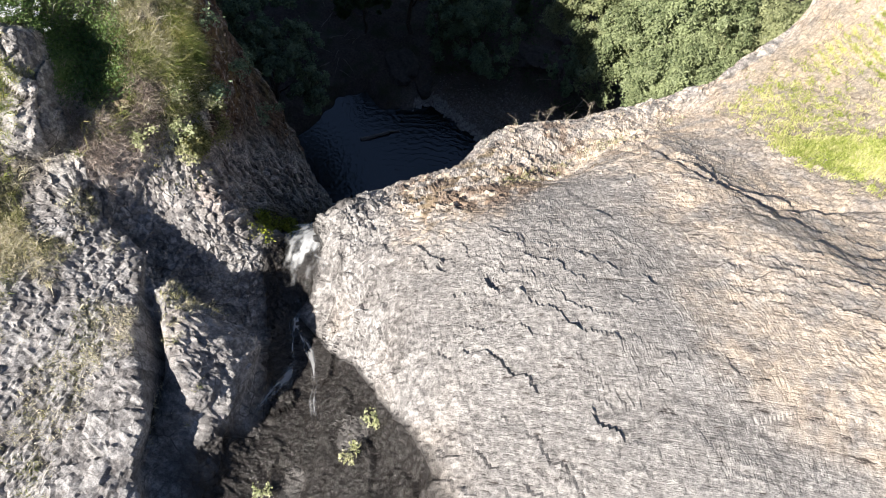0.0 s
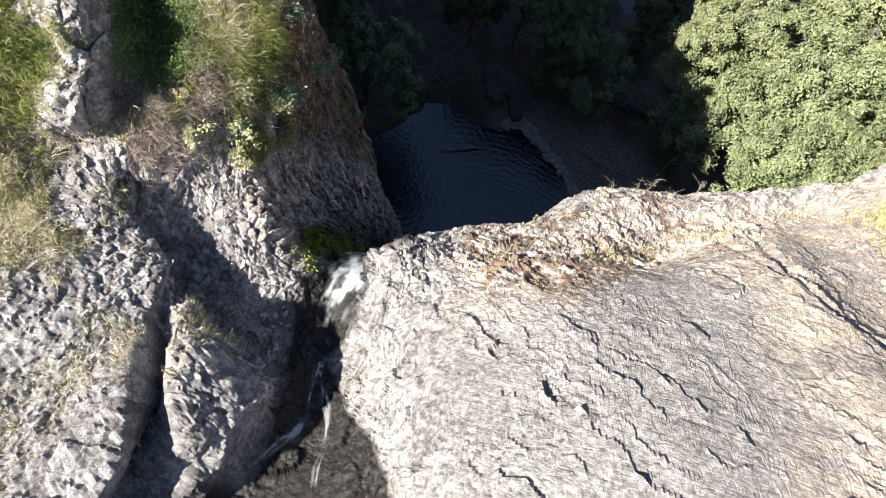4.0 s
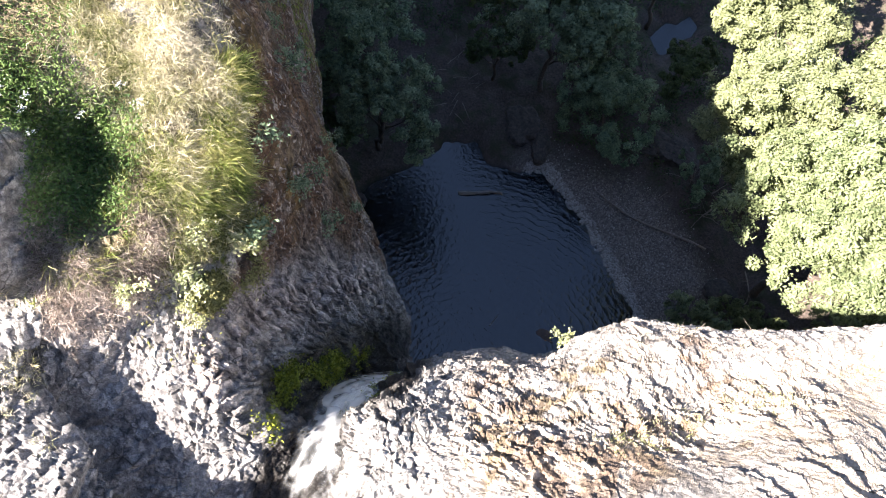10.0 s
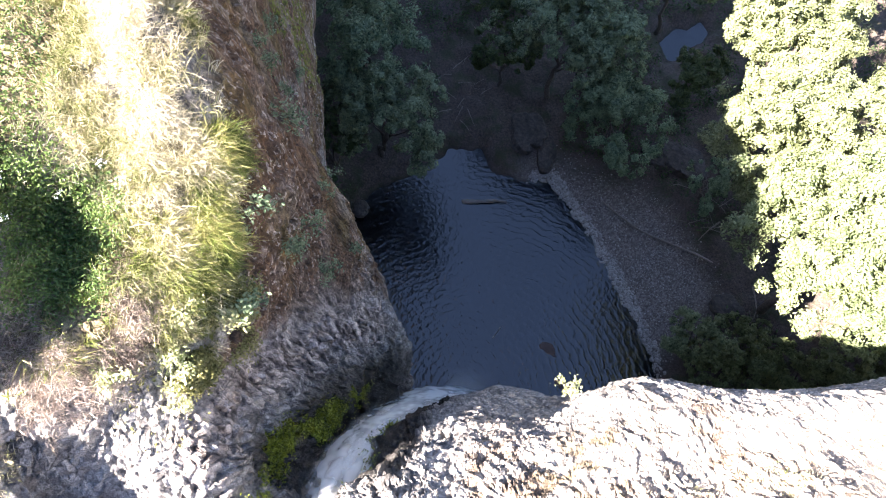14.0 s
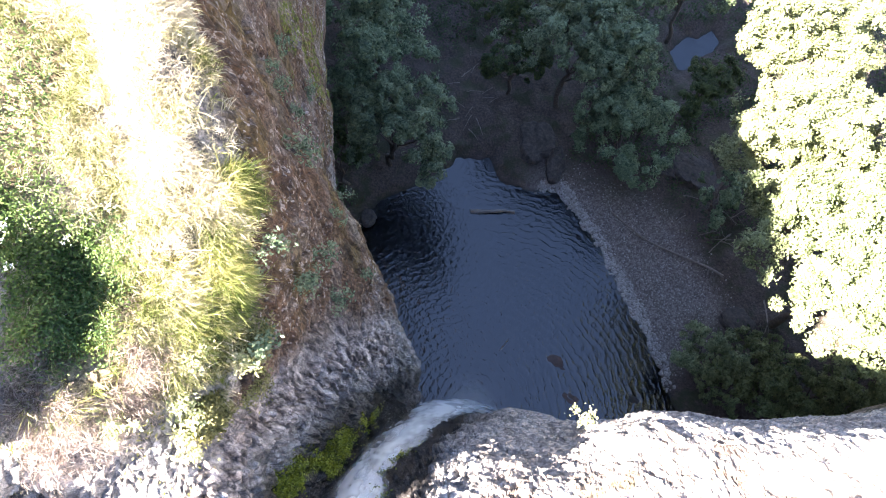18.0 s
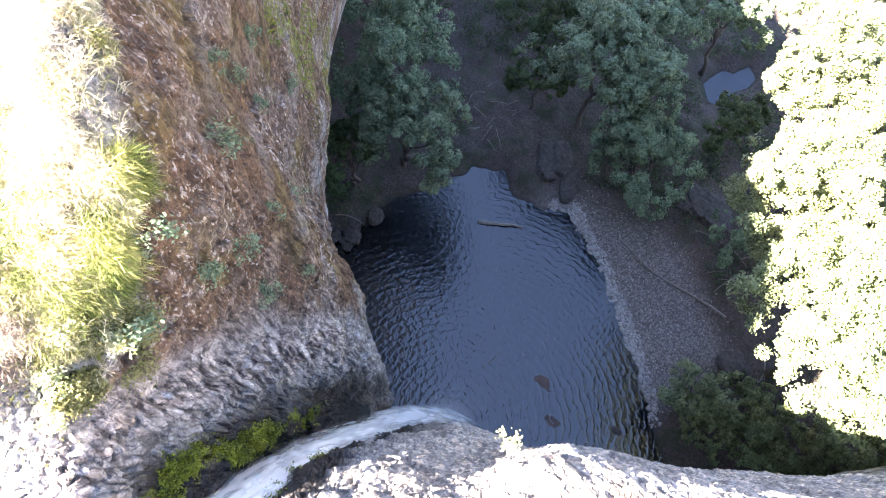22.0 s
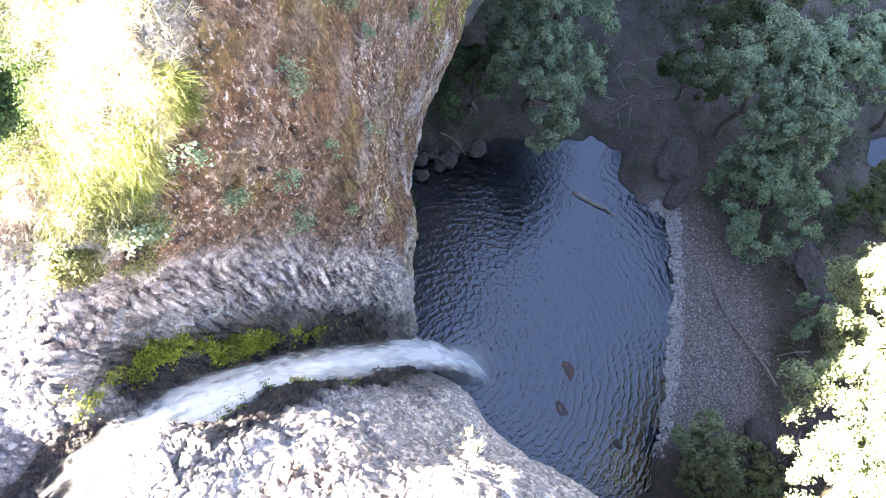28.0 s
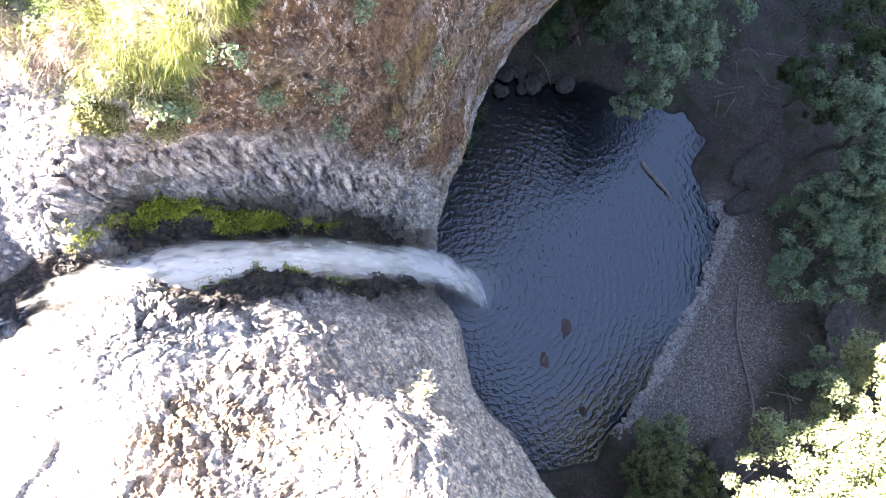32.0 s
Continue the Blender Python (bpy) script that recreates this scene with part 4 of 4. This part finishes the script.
aw = area_weight()
rng = np.random.default_rng(31)
patchy = step(-0.35, 0.25, vnoise(SP * 0.7, 300))
ledge_w = step(2.6, 3.2, SU) * (1 - step(5.9, 6.4, SU + 0.3 * vnoise(SP * 0.6, 301))) * step(4.02, 4.12, SV + 0.06 * vnoise(SP * 1.1, 307)) * (1 - step(6.2, 6.8, SV)) * aw * (0.08 + patchy * step(-0.35, 0.1, vnoise(SP * 2.3, 316))) * (1 - step(0.15, 0.4, SHELL["outcrop"]))
dense = ledge_w * (1 - 0.92 * step(4.8, 5.05, SV + 0.15 * vnoise(SP * 0.9, 314)) * step(3.7, 4.1, SU)) * (SN[:, 2] > 0.3)
i = pick(dense, 8000, rng)
v, f = blades(SP[i], SN[i] * 0.6 + np.array([0, 0, 0.6]), rng.uniform(0.15, 0.44, len(i)), 0.0048, 24, rng, 1.0)
tagged(new("dry_grass", mesh_from("dry_grass", v, f, STRAW)), "long straw-yellow grass on the sunlit left ledge", "grass", kind="stuff")
i = pick(ledge_w * step(0.0, 0.4, vnoise(SP * 0.55, 302)) * (SN[:, 2] > 0.2) + 9.0 * aw * (gauss(SU, 5.35, 0.22) * gauss(SV, 4.2, 0.1) + 0.7 * gauss(SU, 5.7, 0.15) * gauss(SV, 4.4, 0.12) + 0.6 * gauss(SU, 4.65, 0.12) * gauss(SV, 4.07, 0.08)) + 2.0 * aw * gauss(SU, 5.4, 0.4) * gauss(SV, 5.95, 0.18), 4200, rng)
v, f = blades(SP[i], SN[i] * 0.6 + np.array([0, 0, 0.6]), rng.uniform(0.2, 0.5, len(i)), 0.005, 20, rng, 1.0)
tagged(new("green_grass", mesh_from("green_grass", v, f, GRASS)), "fresh green grass tufts on the ledge", "grass", kind="stuff")
herb_w = step(2.6, 3.2, SU) * (1 - step(5.5, 6.0, SU)) * (1 - step(0.15, 0.4, SHELL["outcrop"])) * step(4.8, 5.05, SV + 0.15 * vnoise(SP * 0.9, 314)) * (1 - step(6.3, 6.8, SV)) * aw * (0.25 + step(-0.3, 0.1, vnoise(SP * 0.5, 303)))
i = pick(herb_w, 80000, rng)
v, f = leaf_quads(SP[i] + SN[i] * rng.uniform(0.02, 0.35, (len(i), 1)) + rng.normal(0, 0.05, (len(i), 3)), 0.034, rng)
HERB = leaf_material("herb_leaf", (0.025, 0.06, 0.018), (0.085, 0.17, 0.04), (0.17, 0.27, 0.08), 0.25)
tagged(new("green_herbs", mesh_from("green_herbs", v, f, HERB)), "dense low green leafy herbs behind the ledge", "herbs", kind="stuff")
i = pick(herb_w * step(0.25, 0.5, vnoise(SP * 1.1, 315)) * gauss(SU, 4.5, 0.6), 70, rng)
heads = np.repeat(SP[i] + SN[i] * 0.4, 26, 0) + rng.normal(0, 1, (70 * 26, 3)) * np.array([0.055, 0.055, 0.015])
WHITE = plain("white_petal", (0.62, 0.64, 0.68), (0.8, 0.82, 0.84), 30, 0.7, 0.01)
v, f = leaf_quads(heads, 0.02, rng, np.array([0, 0, 1.2]))
tagged(new("white_flowers", mesh_from("white_flowers", v, f, WHITE)), "flat white flower heads among the green herbs", "flowers", kind="stuff")
BRUSH = leaf_material("dead_brush", (0.14, 0.105, 0.085), (0.40, 0.33, 0.28), (0.55, 0.48, 0.42), 0.15, 0.8)
i = pick(gauss(SU, 5.95, 0.3) * step(4.5, 4.8, SV) * (1 - step(5.2, 5.4, SV)) * aw * step(-0.3, 0.2, vnoise(SP * 0.9, 306)), 2600, rng)
v, f = blades(SP[i], SN[i] * 0.7 + np.array([0, 0, 0.4]), rng.uniform(0.1, 0.26, len(i)), 0.0045, 20, rng, 1.3)
tagged(new("dead_brush", mesh_from("dead_brush", v, f, BRUSH)), "dry pinkish-brown dead brush at the ledge's end", "brush", kind="stuff")
i = pick(gauss(SU, 6.5, 0.45) * gauss(SV, 6.15, 0.3) * aw * step(-0.4, 0.1, vnoise(SP * 0.9, 311)), 1500, rng)
v, f = blades(SP[i], SN[i] * 0.6 + np.array([0, 0, 0.6]), rng.uniform(0.12, 0.3, len(i)), 0.006, 18, rng, 1.1)
tagged(new("crest_grass", mesh_from("crest_grass", v, f, STRAW)), "ochre and olive grass on the dark rock's crest", "grass", kind="stuff")
i = pick(gauss(SU, 6.25, 0.4) * gauss(SV, 4.2, 0.2) * aw * step(-0.2, 0.2, vnoise(SP * 1.2, 312)), 15000, rng)
v, f = leaf_quads(SP[i] + SN[i] * rng.uniform(0.0, 0.2, (len(i), 1)) + rng.normal(0, 0.04, (len(i), 3)), 0.04, rng)
OLIVE = leaf_material("olive_leaf", (0.05, 0.055, 0.012), (0.17, 0.17, 0.045), (0.38, 0.36, 0.16), 0.25)
tagged(new("olive_herbs", mesh_from("olive_herbs", v, f, OLIVE)), "dark olive mossy herbs at the ledge's lower end", "herbs", kind="stuff")
MOSS = leaf_material("moss_leaf", (0.025, 0.036, 0.004), (0.12, 0.155, 0.012), (0.32, 0.37, 0.035), 0.2)
i = pick((SHELL["moss"] ** 2) * step(6.9, 7.2, SU) * (1 - step(11.0, 11.3, SU)) * (1 - 0.93 * step(3.2, 3.6, SV)) * (1 - step(4.2, 4.5, SV)) * step(-0.25, 0.25, vnoise(SP * 1.8, 313)) * aw, 15000, rng)
v, f = leaf_quads(SP[i] + SN[i] * rng.uniform(0.0, 0.12, (len(i), 1)) + rng.normal(0, 0.05, (len(i), 3)), 0.045, rng)
tagged(new("cliff_moss", mesh_from("cliff_moss", v, f, MOSS)), "bright yellow-green moss hanging beside the fall", "moss", kind="stuff")
# thin dry growth in the cracks of the lower left rock
i = pick(step(6.6, 7.0, SU) * (1 - step(9.0, 9.4, SU)) * step(4.6, 5.0, SV) * (1 - step(6.7, 7.0, SV)) * aw * step(0.25, 0.5, vnoise(SP * 0.6, 304)), 700, rng)
v, f = blades(SP[i], SN[i] + np.array([0, 0, 0.3]), rng.uniform(0.06, 0.18, len(i)), 0.006, 12, rng)
tagged(new("crack_grass", mesh_from("crack_grass", v, f, STRAW)), "sparse ochre grass in the cracks of the dark rock", "grass", kind="stuff")
# the meadow patch behind the slab's ridge
MEADOW = leaf_material("meadow_blade", (0.20, 0.26, 0.05), (0.46, 0.52, 0.13), (0.70, 0.66, 0.36), 0.35, 0.6)
i = pick(step(16.25, 16.6, SU) * (1 - step(17.5, 17.9, SU)) * step(4.25, 4.6, SV) * (1 - step(6.4, 6.8, SV)) * aw * (0.15 + step(-0.1, 0.3, vnoise(SP * 0.35, 305))), 6500, rng)
v, f = blades(SP[i], SN[i] * 0.4 + np.array([0, 0, 0.7]), rng.uniform(0.10, 0.24, len(i)), 0.008, 18, rng)
tagged(new("meadow_grass", mesh_from("meadow_grass", v, f, MEADOW)), "yellow-green grass patch behind the slab's ridge", "grass", kind="stuff")
i = pick(step(12.5, 13.5, SU) * (1 - step(16.6, 17.2, SU)) * gauss(SV, 4.08, 0.1) * aw * step(0.0, 0.4, vnoise(SP * 0.8, 309)), 170, rng)
v, f = blades(SP[i], SN[i] * 0.4 + np.array([0, 0, 0.7]), rng.uniform(0.06, 0.2, len(i)), 0.01, 8, rng)
tagged(new("rim_grass", mesh_from("rim_grass", v, f, STRAW)), "short dry grass along the slab's rim", "grass", kind="stuff")


def nearest(p):
    k = int(((SP - np.array(p)) ** 2).sum(1).argmin())
    return SP[k], SN[k]


PLANT = leaf_material("cliff_leaf", (0.07, 0.12, 0.06), (0.19, 0.27, 0.15), (0.28, 0.35, 0.21), 0.25)
PLANT_YELLOW = leaf_material("yellow_leaf", (0.20, 0.24, 0.08), (0.40, 0.43, 0.21), (0.52, 0.52, 0.33), 0.25)


def plant(at, size, label, mat, seed, count=260):
    """A leafy rosette on the rock: a short stem, a few twigs and a tuft of leaves."""
    rng = np.random.default_rng(seed)
    p, n = nearest(at)
    up = n * 0.7 + np.array([0, 0, 0.7])
    ob = thing("cliff_plant", tuple(p), label, "plant", "plants on the cliff")
    tips = up * size * 0.5 + rng.normal(0, 1, (7, 3)) * size * 0.36
    pieces = [tube(np.stack([-n * 0.08, up * size * 0.2, t]), (0.018, 0.012, 0.005), 4) for t in tips]
    part("stem", mesh_from("stem", *joined(pieces), BARK), ob)
    c = tips[rng.integers(0, 7, count)] + rng.normal(0, 1, (count, 3)) * size * 0.19
    v, f = leaf_quads(c, 0.02 + size * 0.055, rng, up * 0.6)
    part("foliage", mesh_from("foliage", v, f, mat), ob)
    return ob


PALE = "pale green leafy plant rooted in the brown cliff"
for k, (at, size) in enumerate((((-14.5, 43.5, 33.4), 0.7), ((-12.1, 40.3, 35.1), 0.7), ((-16.2, 44.2, 37.5), 0.6), ((-13.7, 41.3, 40.0), 0.8), ((-11.6, 39.3, 39.1), 0.6),
                                ((-12.3, 40.5, 37.4), 0.55), ((-16.6, 45.0, 35.0), 0.55), ((-11.5, 37.5, 40.0), 0.8), ((-12.0, 38.9, 41.3), 0.6), ((-12.6, 41.6, 33.2), 0.5),
                                ((-17.5, 46.5, 36.5), 0.6), ((-13.2, 42.0, 36.2), 0.45), ((-15.4, 43.8, 39.2), 0.5), ((-18.5, 47.5, 32), 0.6))):
    plant(at, size * 0.75, PALE, PLANT, 400 + k)
for k, (at, size) in enumerate((((-11.6, 35.7, 40.8), 0.55), ((-11.8, 36.4, 41.3), 0.5), ((-11.5, 35.2, 40.4), 0.5), ((-11.4, 36.9, 40.4), 0.5), ((-12.2, 35.0, 41.3), 0.5))):
    plant(at, size * 0.8, "sunlit yellow-green bushy plant on the ledge's edge", PLANT_YELLOW, 430 + k, 340)
for k, at in enumerate(((-23.4, 50.1, 0.6), (-22.0, 49.6, 0.6), (-21.0, 48.7, 0.6), (-20.1, 47.8, 0.6), (-16.4, 45.2, 0.6))):
    plant(at, 0.9, "dark green trailing plant at the wall's foot by the water", LEAF_DARK, 470 + k, 320)
plant((-4.3, 41.5, 31.0), 0.55, "small yellow-green plant on the rock's front face", PLANT_YELLOW, 450, 240)
for k, at in enumerate(((-5.05, 28.3, 40.5), (-4.6, 29.2, 40.3), (-7.0, 27.5, 39.8))):
    plant(at, 0.3, "small bright green fern beside the creek", PLANT_YELLOW, 460 + k, 160)


def stalk(at, height, seed):
    """A dry flower stalk with a seed head and side twigs."""
    rng = np.random.default_rng(seed)
    p, n = nearest(at)
    ob = thing("dry_stalk", tuple(p), "dry brown flower stalk standing on the slab's rim", "plant", "stalks on the rim")
    line = wander((0, 0, -0.05), (rng.normal(0, 0.12), rng.normal(0, 0.12), height), 6, 0.02, rng)
    part("stem", mesh_from("stem", *tube(line, np.linspace(0.014, 0.006, 6), 4), DRIFT), ob)
    tw = [tube(wander(line[k], line[k] + rng.normal(0, 1, 3) * np.array([0.16, 0.16, 0.05]) + np.array([0, 0, 0.14]), 3, 0.01, rng), (0.008, 0.005, 0.003), 3) for k in (2, 3, 3, 4, 4, 5)]
    part("twigs", mesh_from("twigs", *joined(tw), DRIFT), ob)
    v, f = leaf_quads(np.array([line[-1 - k % 3] for k in range(20)]) + rng.normal(0, 0.05, (20, 3)), 0.02, rng)
    part("seed_head", mesh_from("seed_head", v, f, STRAW), ob)["kind"] = "stuff"


for k, (x, y, z, hgt) in enumerate(((-1.56, 41.4, 36.8, 0.9), (-1.9, 41.1, 36.9, 0.6), (-2.6, 40.6, 37, 0.5), (-2.9, 40.3, 37, 0.45), (-0.9, 41.3, 36.7, 0.55), (-0.4, 41.4, 36.7, 0.6), (0.3, 41.6, 36.6, 0.5), (-3.6, 39.2, 37, 0.4), (0.9, 42.0, 36.4, 0.45), (-0.1, 41.6, 36.6, 0.7))):
    stalk((x, y, z), hgt * 1.25, 500 + k)

# ---------------------------------------------------------------- beach, logs and stones
def stones(count, xy, size, rng, squash=0.6, z=None):
    """Many small rounded stones in one mesh: jittered low icospheres."""
    bm = bmesh.new()
    bmesh.ops.create_icosphere(bm, subdivisions=1, radius=1)
    bv = np.array([q.co[:] for q in bm.verts])
    bf = np.array([[q.index for q in t.verts] for t in bm.faces])
    bm.free()
    s = size[:, None, None] * rng.uniform(0.6, 1.3, (count, 1, 3)) * np.array([1, 1, squash])
    ang = rng.uniform(0, 6.3, count)
    v = bv[None] * s * (1 + rng.normal(0, 0.10, (count, len(bv), 1)))
    ca, sa = np.cos(ang)[:, None], np.sin(ang)[:, None]
    v = np.stack([v[..., 0] * ca - v[..., 1] * sa, v[..., 0] * sa + v[..., 1] * ca, v[..., 2]], -1)
    h = ground_parts(xy[:, 0], xy[:, 1])[0] if z is None else z
    v += np.concatenate([xy, (h + size * 0.1)[:, None]], 1)[:, None]
    return v.reshape(-1, 3), (bf[None] + (np.arange(count) * len(bv))[:, None, None]).reshape(-1, 3)


def stone_material(name, lo, hi):
    m, nt, b = material(name, 0.8)
    geo = nt.nodes.new("ShaderNodeNewGeometry")
    n = tex(nt, place_co(nt), 7, 4)
    c = mix(nt, 0.5, ramp(nt, geo.outputs["Random Per Island"], (0.0, lo), (1.0, hi)), ramp(nt, n.outputs[0], (0.3, lo), (0.7, hi)))
    nt.links.new(c, b.inputs["Base Color"])
    bump(nt, b, n.outputs[0], 0.03)
    return m


PEBBLE = stone_material("pebble", (0.14, 0.125, 0.115), (0.58, 0.55, 0.52))
rng = np.random.default_rng(77)
xy = rng.uniform((-13, 53), (7, 71), (26000, 2))
_, off, bch = ground_parts(xy[:, 0], xy[:, 1])
keep = rng.uniform(0, 1, len(xy)) < bch * np.where(off < 0.9, 1.0, 0.25) * (off > -0.15)
xy, off = xy[keep][:5200], off[keep][:5200]
v, f = stones(len(xy), xy, np.where(off < 0.9, rng.uniform(0.06, 0.17, len(xy)), rng.uniform(0.03, 0.08, len(xy))), rng)
tagged(new("beach_pebbles", mesh_from("beach_pebbles", v, f, PEBBLE)), "pale grey pebbles, larger along the water's edge", "pebbles", kind="stuff")


def boulder(at, size, label, seed, mat=STONE, turn=0.0, flat_top=0.7):
    rng = np.random.default_rng(seed)
    bm = bmesh.new()
    bmesh.ops.create_icosphere(bm, subdivisions=4, radius=1)
    v = np.array([q.co[:] for q in bm.verts])
    f = np.array([[q.index for q in t.verts] for t in bm.faces])
    bm.free()
    c = cells(v * 1.1 + seed * 1.7, 600)
    v = v * (1 + 0.25 * fbm(v * 0.9 + seed, 3, 610)[:, None] + 0.3 * (c[2] - 0.5)[:, None] + 0.04 * vnoise(v * 5, 620)[:, None])
    v[:, 2] = np.where(v[:, 2] > flat_top * 0.6, flat_top * 0.6 + (v[:, 2] - flat_top * 0.6) * 0.35, v[:, 2])
    v = v * np.array(size)
    ca, sa = math.cos(turn), math.sin(turn)
    v = np.stack([v[:, 0] * ca - v[:, 1] * sa, v[:, 0] * sa + v[:, 1] * ca, v[:, 2]], 1)
    ob = new("boulder", mesh_from("boulder", v, f, mat, None, False))
    ob.location = (at[0], at[1], at[2] if len(at) > 2 else floor_z(*at) - size[2] * 0.1)
    return tagged(ob, label, "boulder", "boulders round the pool")


boulder((-14.8, 69.4), (1.5, 2.2, 1.0), "smooth brown rock outcrop at the pool's head", 1, turn=0.5)
boulder((-12.6, 68.6), (1.0, 1.5, 0.9), "brown rock block beside the beach", 2, turn=0.3)
boulder((-1.2, 73.0), (2.6, 1.6, 1.5), "large smooth brown boulder behind the beach", 3, turn=-0.4)
boulder((-3.6, 72.2), (1.5, 1.1, 1.0), "brown boulder behind the beach", 4, turn=0.2)
boulder((1.6, 75.4), (1.8, 1.4, 1.2), "brown boulder behind the beach", 5)
boulder((6.6, 61.4), (1.5, 1.2, 0.8), "brown earthy boulder below the sunlit trees", 6)
rng = np.random.default_rng(12)
for k in range(15):
    x, y = -25.9 + rng.normal(0, 0.9), 53.6 + rng.normal(0, 1.6)
    r = rng.uniform(0.3, 0.75)
    boulder((x, y, 0.1 + rng.uniform(0, 0.35)), (r, r * rng.uniform(0.7, 1.1), r * 0.8), "dark grey angular boulder at the wall's foot", 20 + k, turn=rng.uniform(0, 3))
boulder((1.5, 52.3, -0.15), (0.5, 0.35, 0.35), "small dark rock breaking the pool's surface", 40)
SUNK = plain("sunk_stone", (0.07, 0.04, 0.03), (0.15, 0.09, 0.068), 4, 0.5, 0.03)
boulder((-4.9, 52.2, -0.15), (1.15, 0.65, 0.26), "reddish-brown rock just under the pool's surface", 41, SUNK)
boulder((-3.0, 50.2, -0.17), (1.25, 0.6, 0.3), "reddish-brown rock just under the pool's surface", 42, SUNK)


def log(points, r0, r1, label, seed, branches=0, mat=DRIFT):
    rng = np.random.default_rng(seed)
    pts = np.array(points, float)
    t = np.linspace(0, len(pts) - 1, 26)
    line = spline(pts, t) + rng.normal(0, 0.015, (26, 3))
    ob = thing("fallen_log", tuple(pts[0]), label, "log", "driftwood")
    rad = np.linspace(r0, r1, 26) * (1 + 0.12 * np.sin(t * 5))
    part("trunk", mesh_from("trunk", *tube(line - pts[0], rad, 9), mat, None, True), ob)
    for k in range(branches):
        a = line[rng.integers(6, 24)] - pts[0]
        v, f = tube(wander(a, a + rng.normal(0, 1, 3) * np.array([0.6, 0.6, 0.1]) + np.array([0, 0, 0.12]), 5, 0.05, rng), np.linspace(r1 * 0.7, 0.01, 5), 5)
        part("broken_branch", mesh_from("broken_branch", v, f, mat, None, True), ob)
    return ob


def lay(x, y, up=0.1):
    return (x, y, max(floor_z(x, y), 0.0) + up)


log([lay(-6.4, 66.7), lay(-4.8, 66.1), lay(-2.4, 65.4), lay(0.4, 65.3), lay(2.6, 65.1), lay(4.1, 64.7)], 0.06, 0.13, "long bent grey log lying across the gravel beach", 1, 4)
log([(-17.2, 61.1, 0.02), (-15.6, 61.9, 0.12), (-14.6, 62.5, 0.1), (-13.7, 62.9, -0.02)], 0.2, 0.1, "half-sunk grey log floating near the pool's head", 2, 2)
log([lay(3.4, 68.4, 0.4), lay(2.8, 67.2, 0.5), lay(2.4, 66.2, 0.2)], 0.07, 0.03, "bleached bent branch on the beach", 3, 2)
log([lay(7.6, 64.0, 0.3), lay(8.4, 62.0, 0.4), lay(8.2, 60.4, 0.2)], 0.06, 0.03, "bleached forked branch below the sunlit trees", 4, 6)
log([lay(-27.2, 53.9, 0.9), lay(-26.2, 54.6, 0.7), lay(-24.9, 55.0, 0.3)], 0.05, 0.02, "dry bare branch caught on the boulders", 5, 6)
log([(-9.42, 51.0, 0.01), (-9.3, 51.6, 0.04), (-9.2, 52.2, 0.01)], 0.05, 0.03, "pale stick floating on the pool", 6)
log([(-15.2, 53.5, 0.01), (-15.27, 53.9, 0.03), (-15.35, 54.2, 0.01)], 0.04, 0.02, "pale stick floating on the pool", 7)
rng = np.random.default_rng(91)
for k in range(26):
    x, y = rng.uniform(-27, -19.5), rng.uniform(67.5, 77)
    a = rng.uniform(0, 6.3)
    ln = rng.uniform(0.8, 2.2)
    log([lay(x, y, 0.08), lay(x + math.cos(a) * ln * 0.5, y + math.sin(a) * ln * 0.5, 0.16), lay(x + math.cos(a) * ln, y + math.sin(a) * ln, 0.06)], 0.035, 0.012, "thin dry stick lying on the brown bank", 600 + k)
for k in range(10):
    x, y = rng.uniform(-3, 4), rng.uniform(67, 71)
    a = rng.uniform(0, 6.3)
    log([lay(x, y, 0.1), lay(x + math.cos(a) * 0.8, y + math.sin(a) * 0.8, 0.2), lay(x + math.cos(a) * 1.6, y + math.sin(a) * 1.6, 0.1)], 0.04, 0.015, "thin grey branch tangled behind the beach", 640 + k, 2)

# undergrowth on the gorge's floor
rng = np.random.default_rng(55)
xy = rng.uniform((-48, 54), (22, 100), (9000, 2))
h, off, bch = ground_parts(xy[:, 0], xy[:, 1])
ok = (off > 1.0) & (bch < 0.1) & (vnoise(flat(xy[:, 0] * 0.22, xy[:, 1] * 0.22), 310) > 0.05) & ~((xy[:, 0] > -24) & (xy[:, 0] < -12) & (xy[:, 1] < 74))
xy, h = xy[ok], h[ok]
c = np.repeat(np.concatenate([xy, h[:, None]], 1), 9, 0) + np.abs(rng.normal(0, 1, (len(xy) * 9, 3))) * np.array([0, 0, 0.35]) + rng.normal(0, 1, (len(xy) * 9, 3)) * np.array([0.35, 0.35, 0])
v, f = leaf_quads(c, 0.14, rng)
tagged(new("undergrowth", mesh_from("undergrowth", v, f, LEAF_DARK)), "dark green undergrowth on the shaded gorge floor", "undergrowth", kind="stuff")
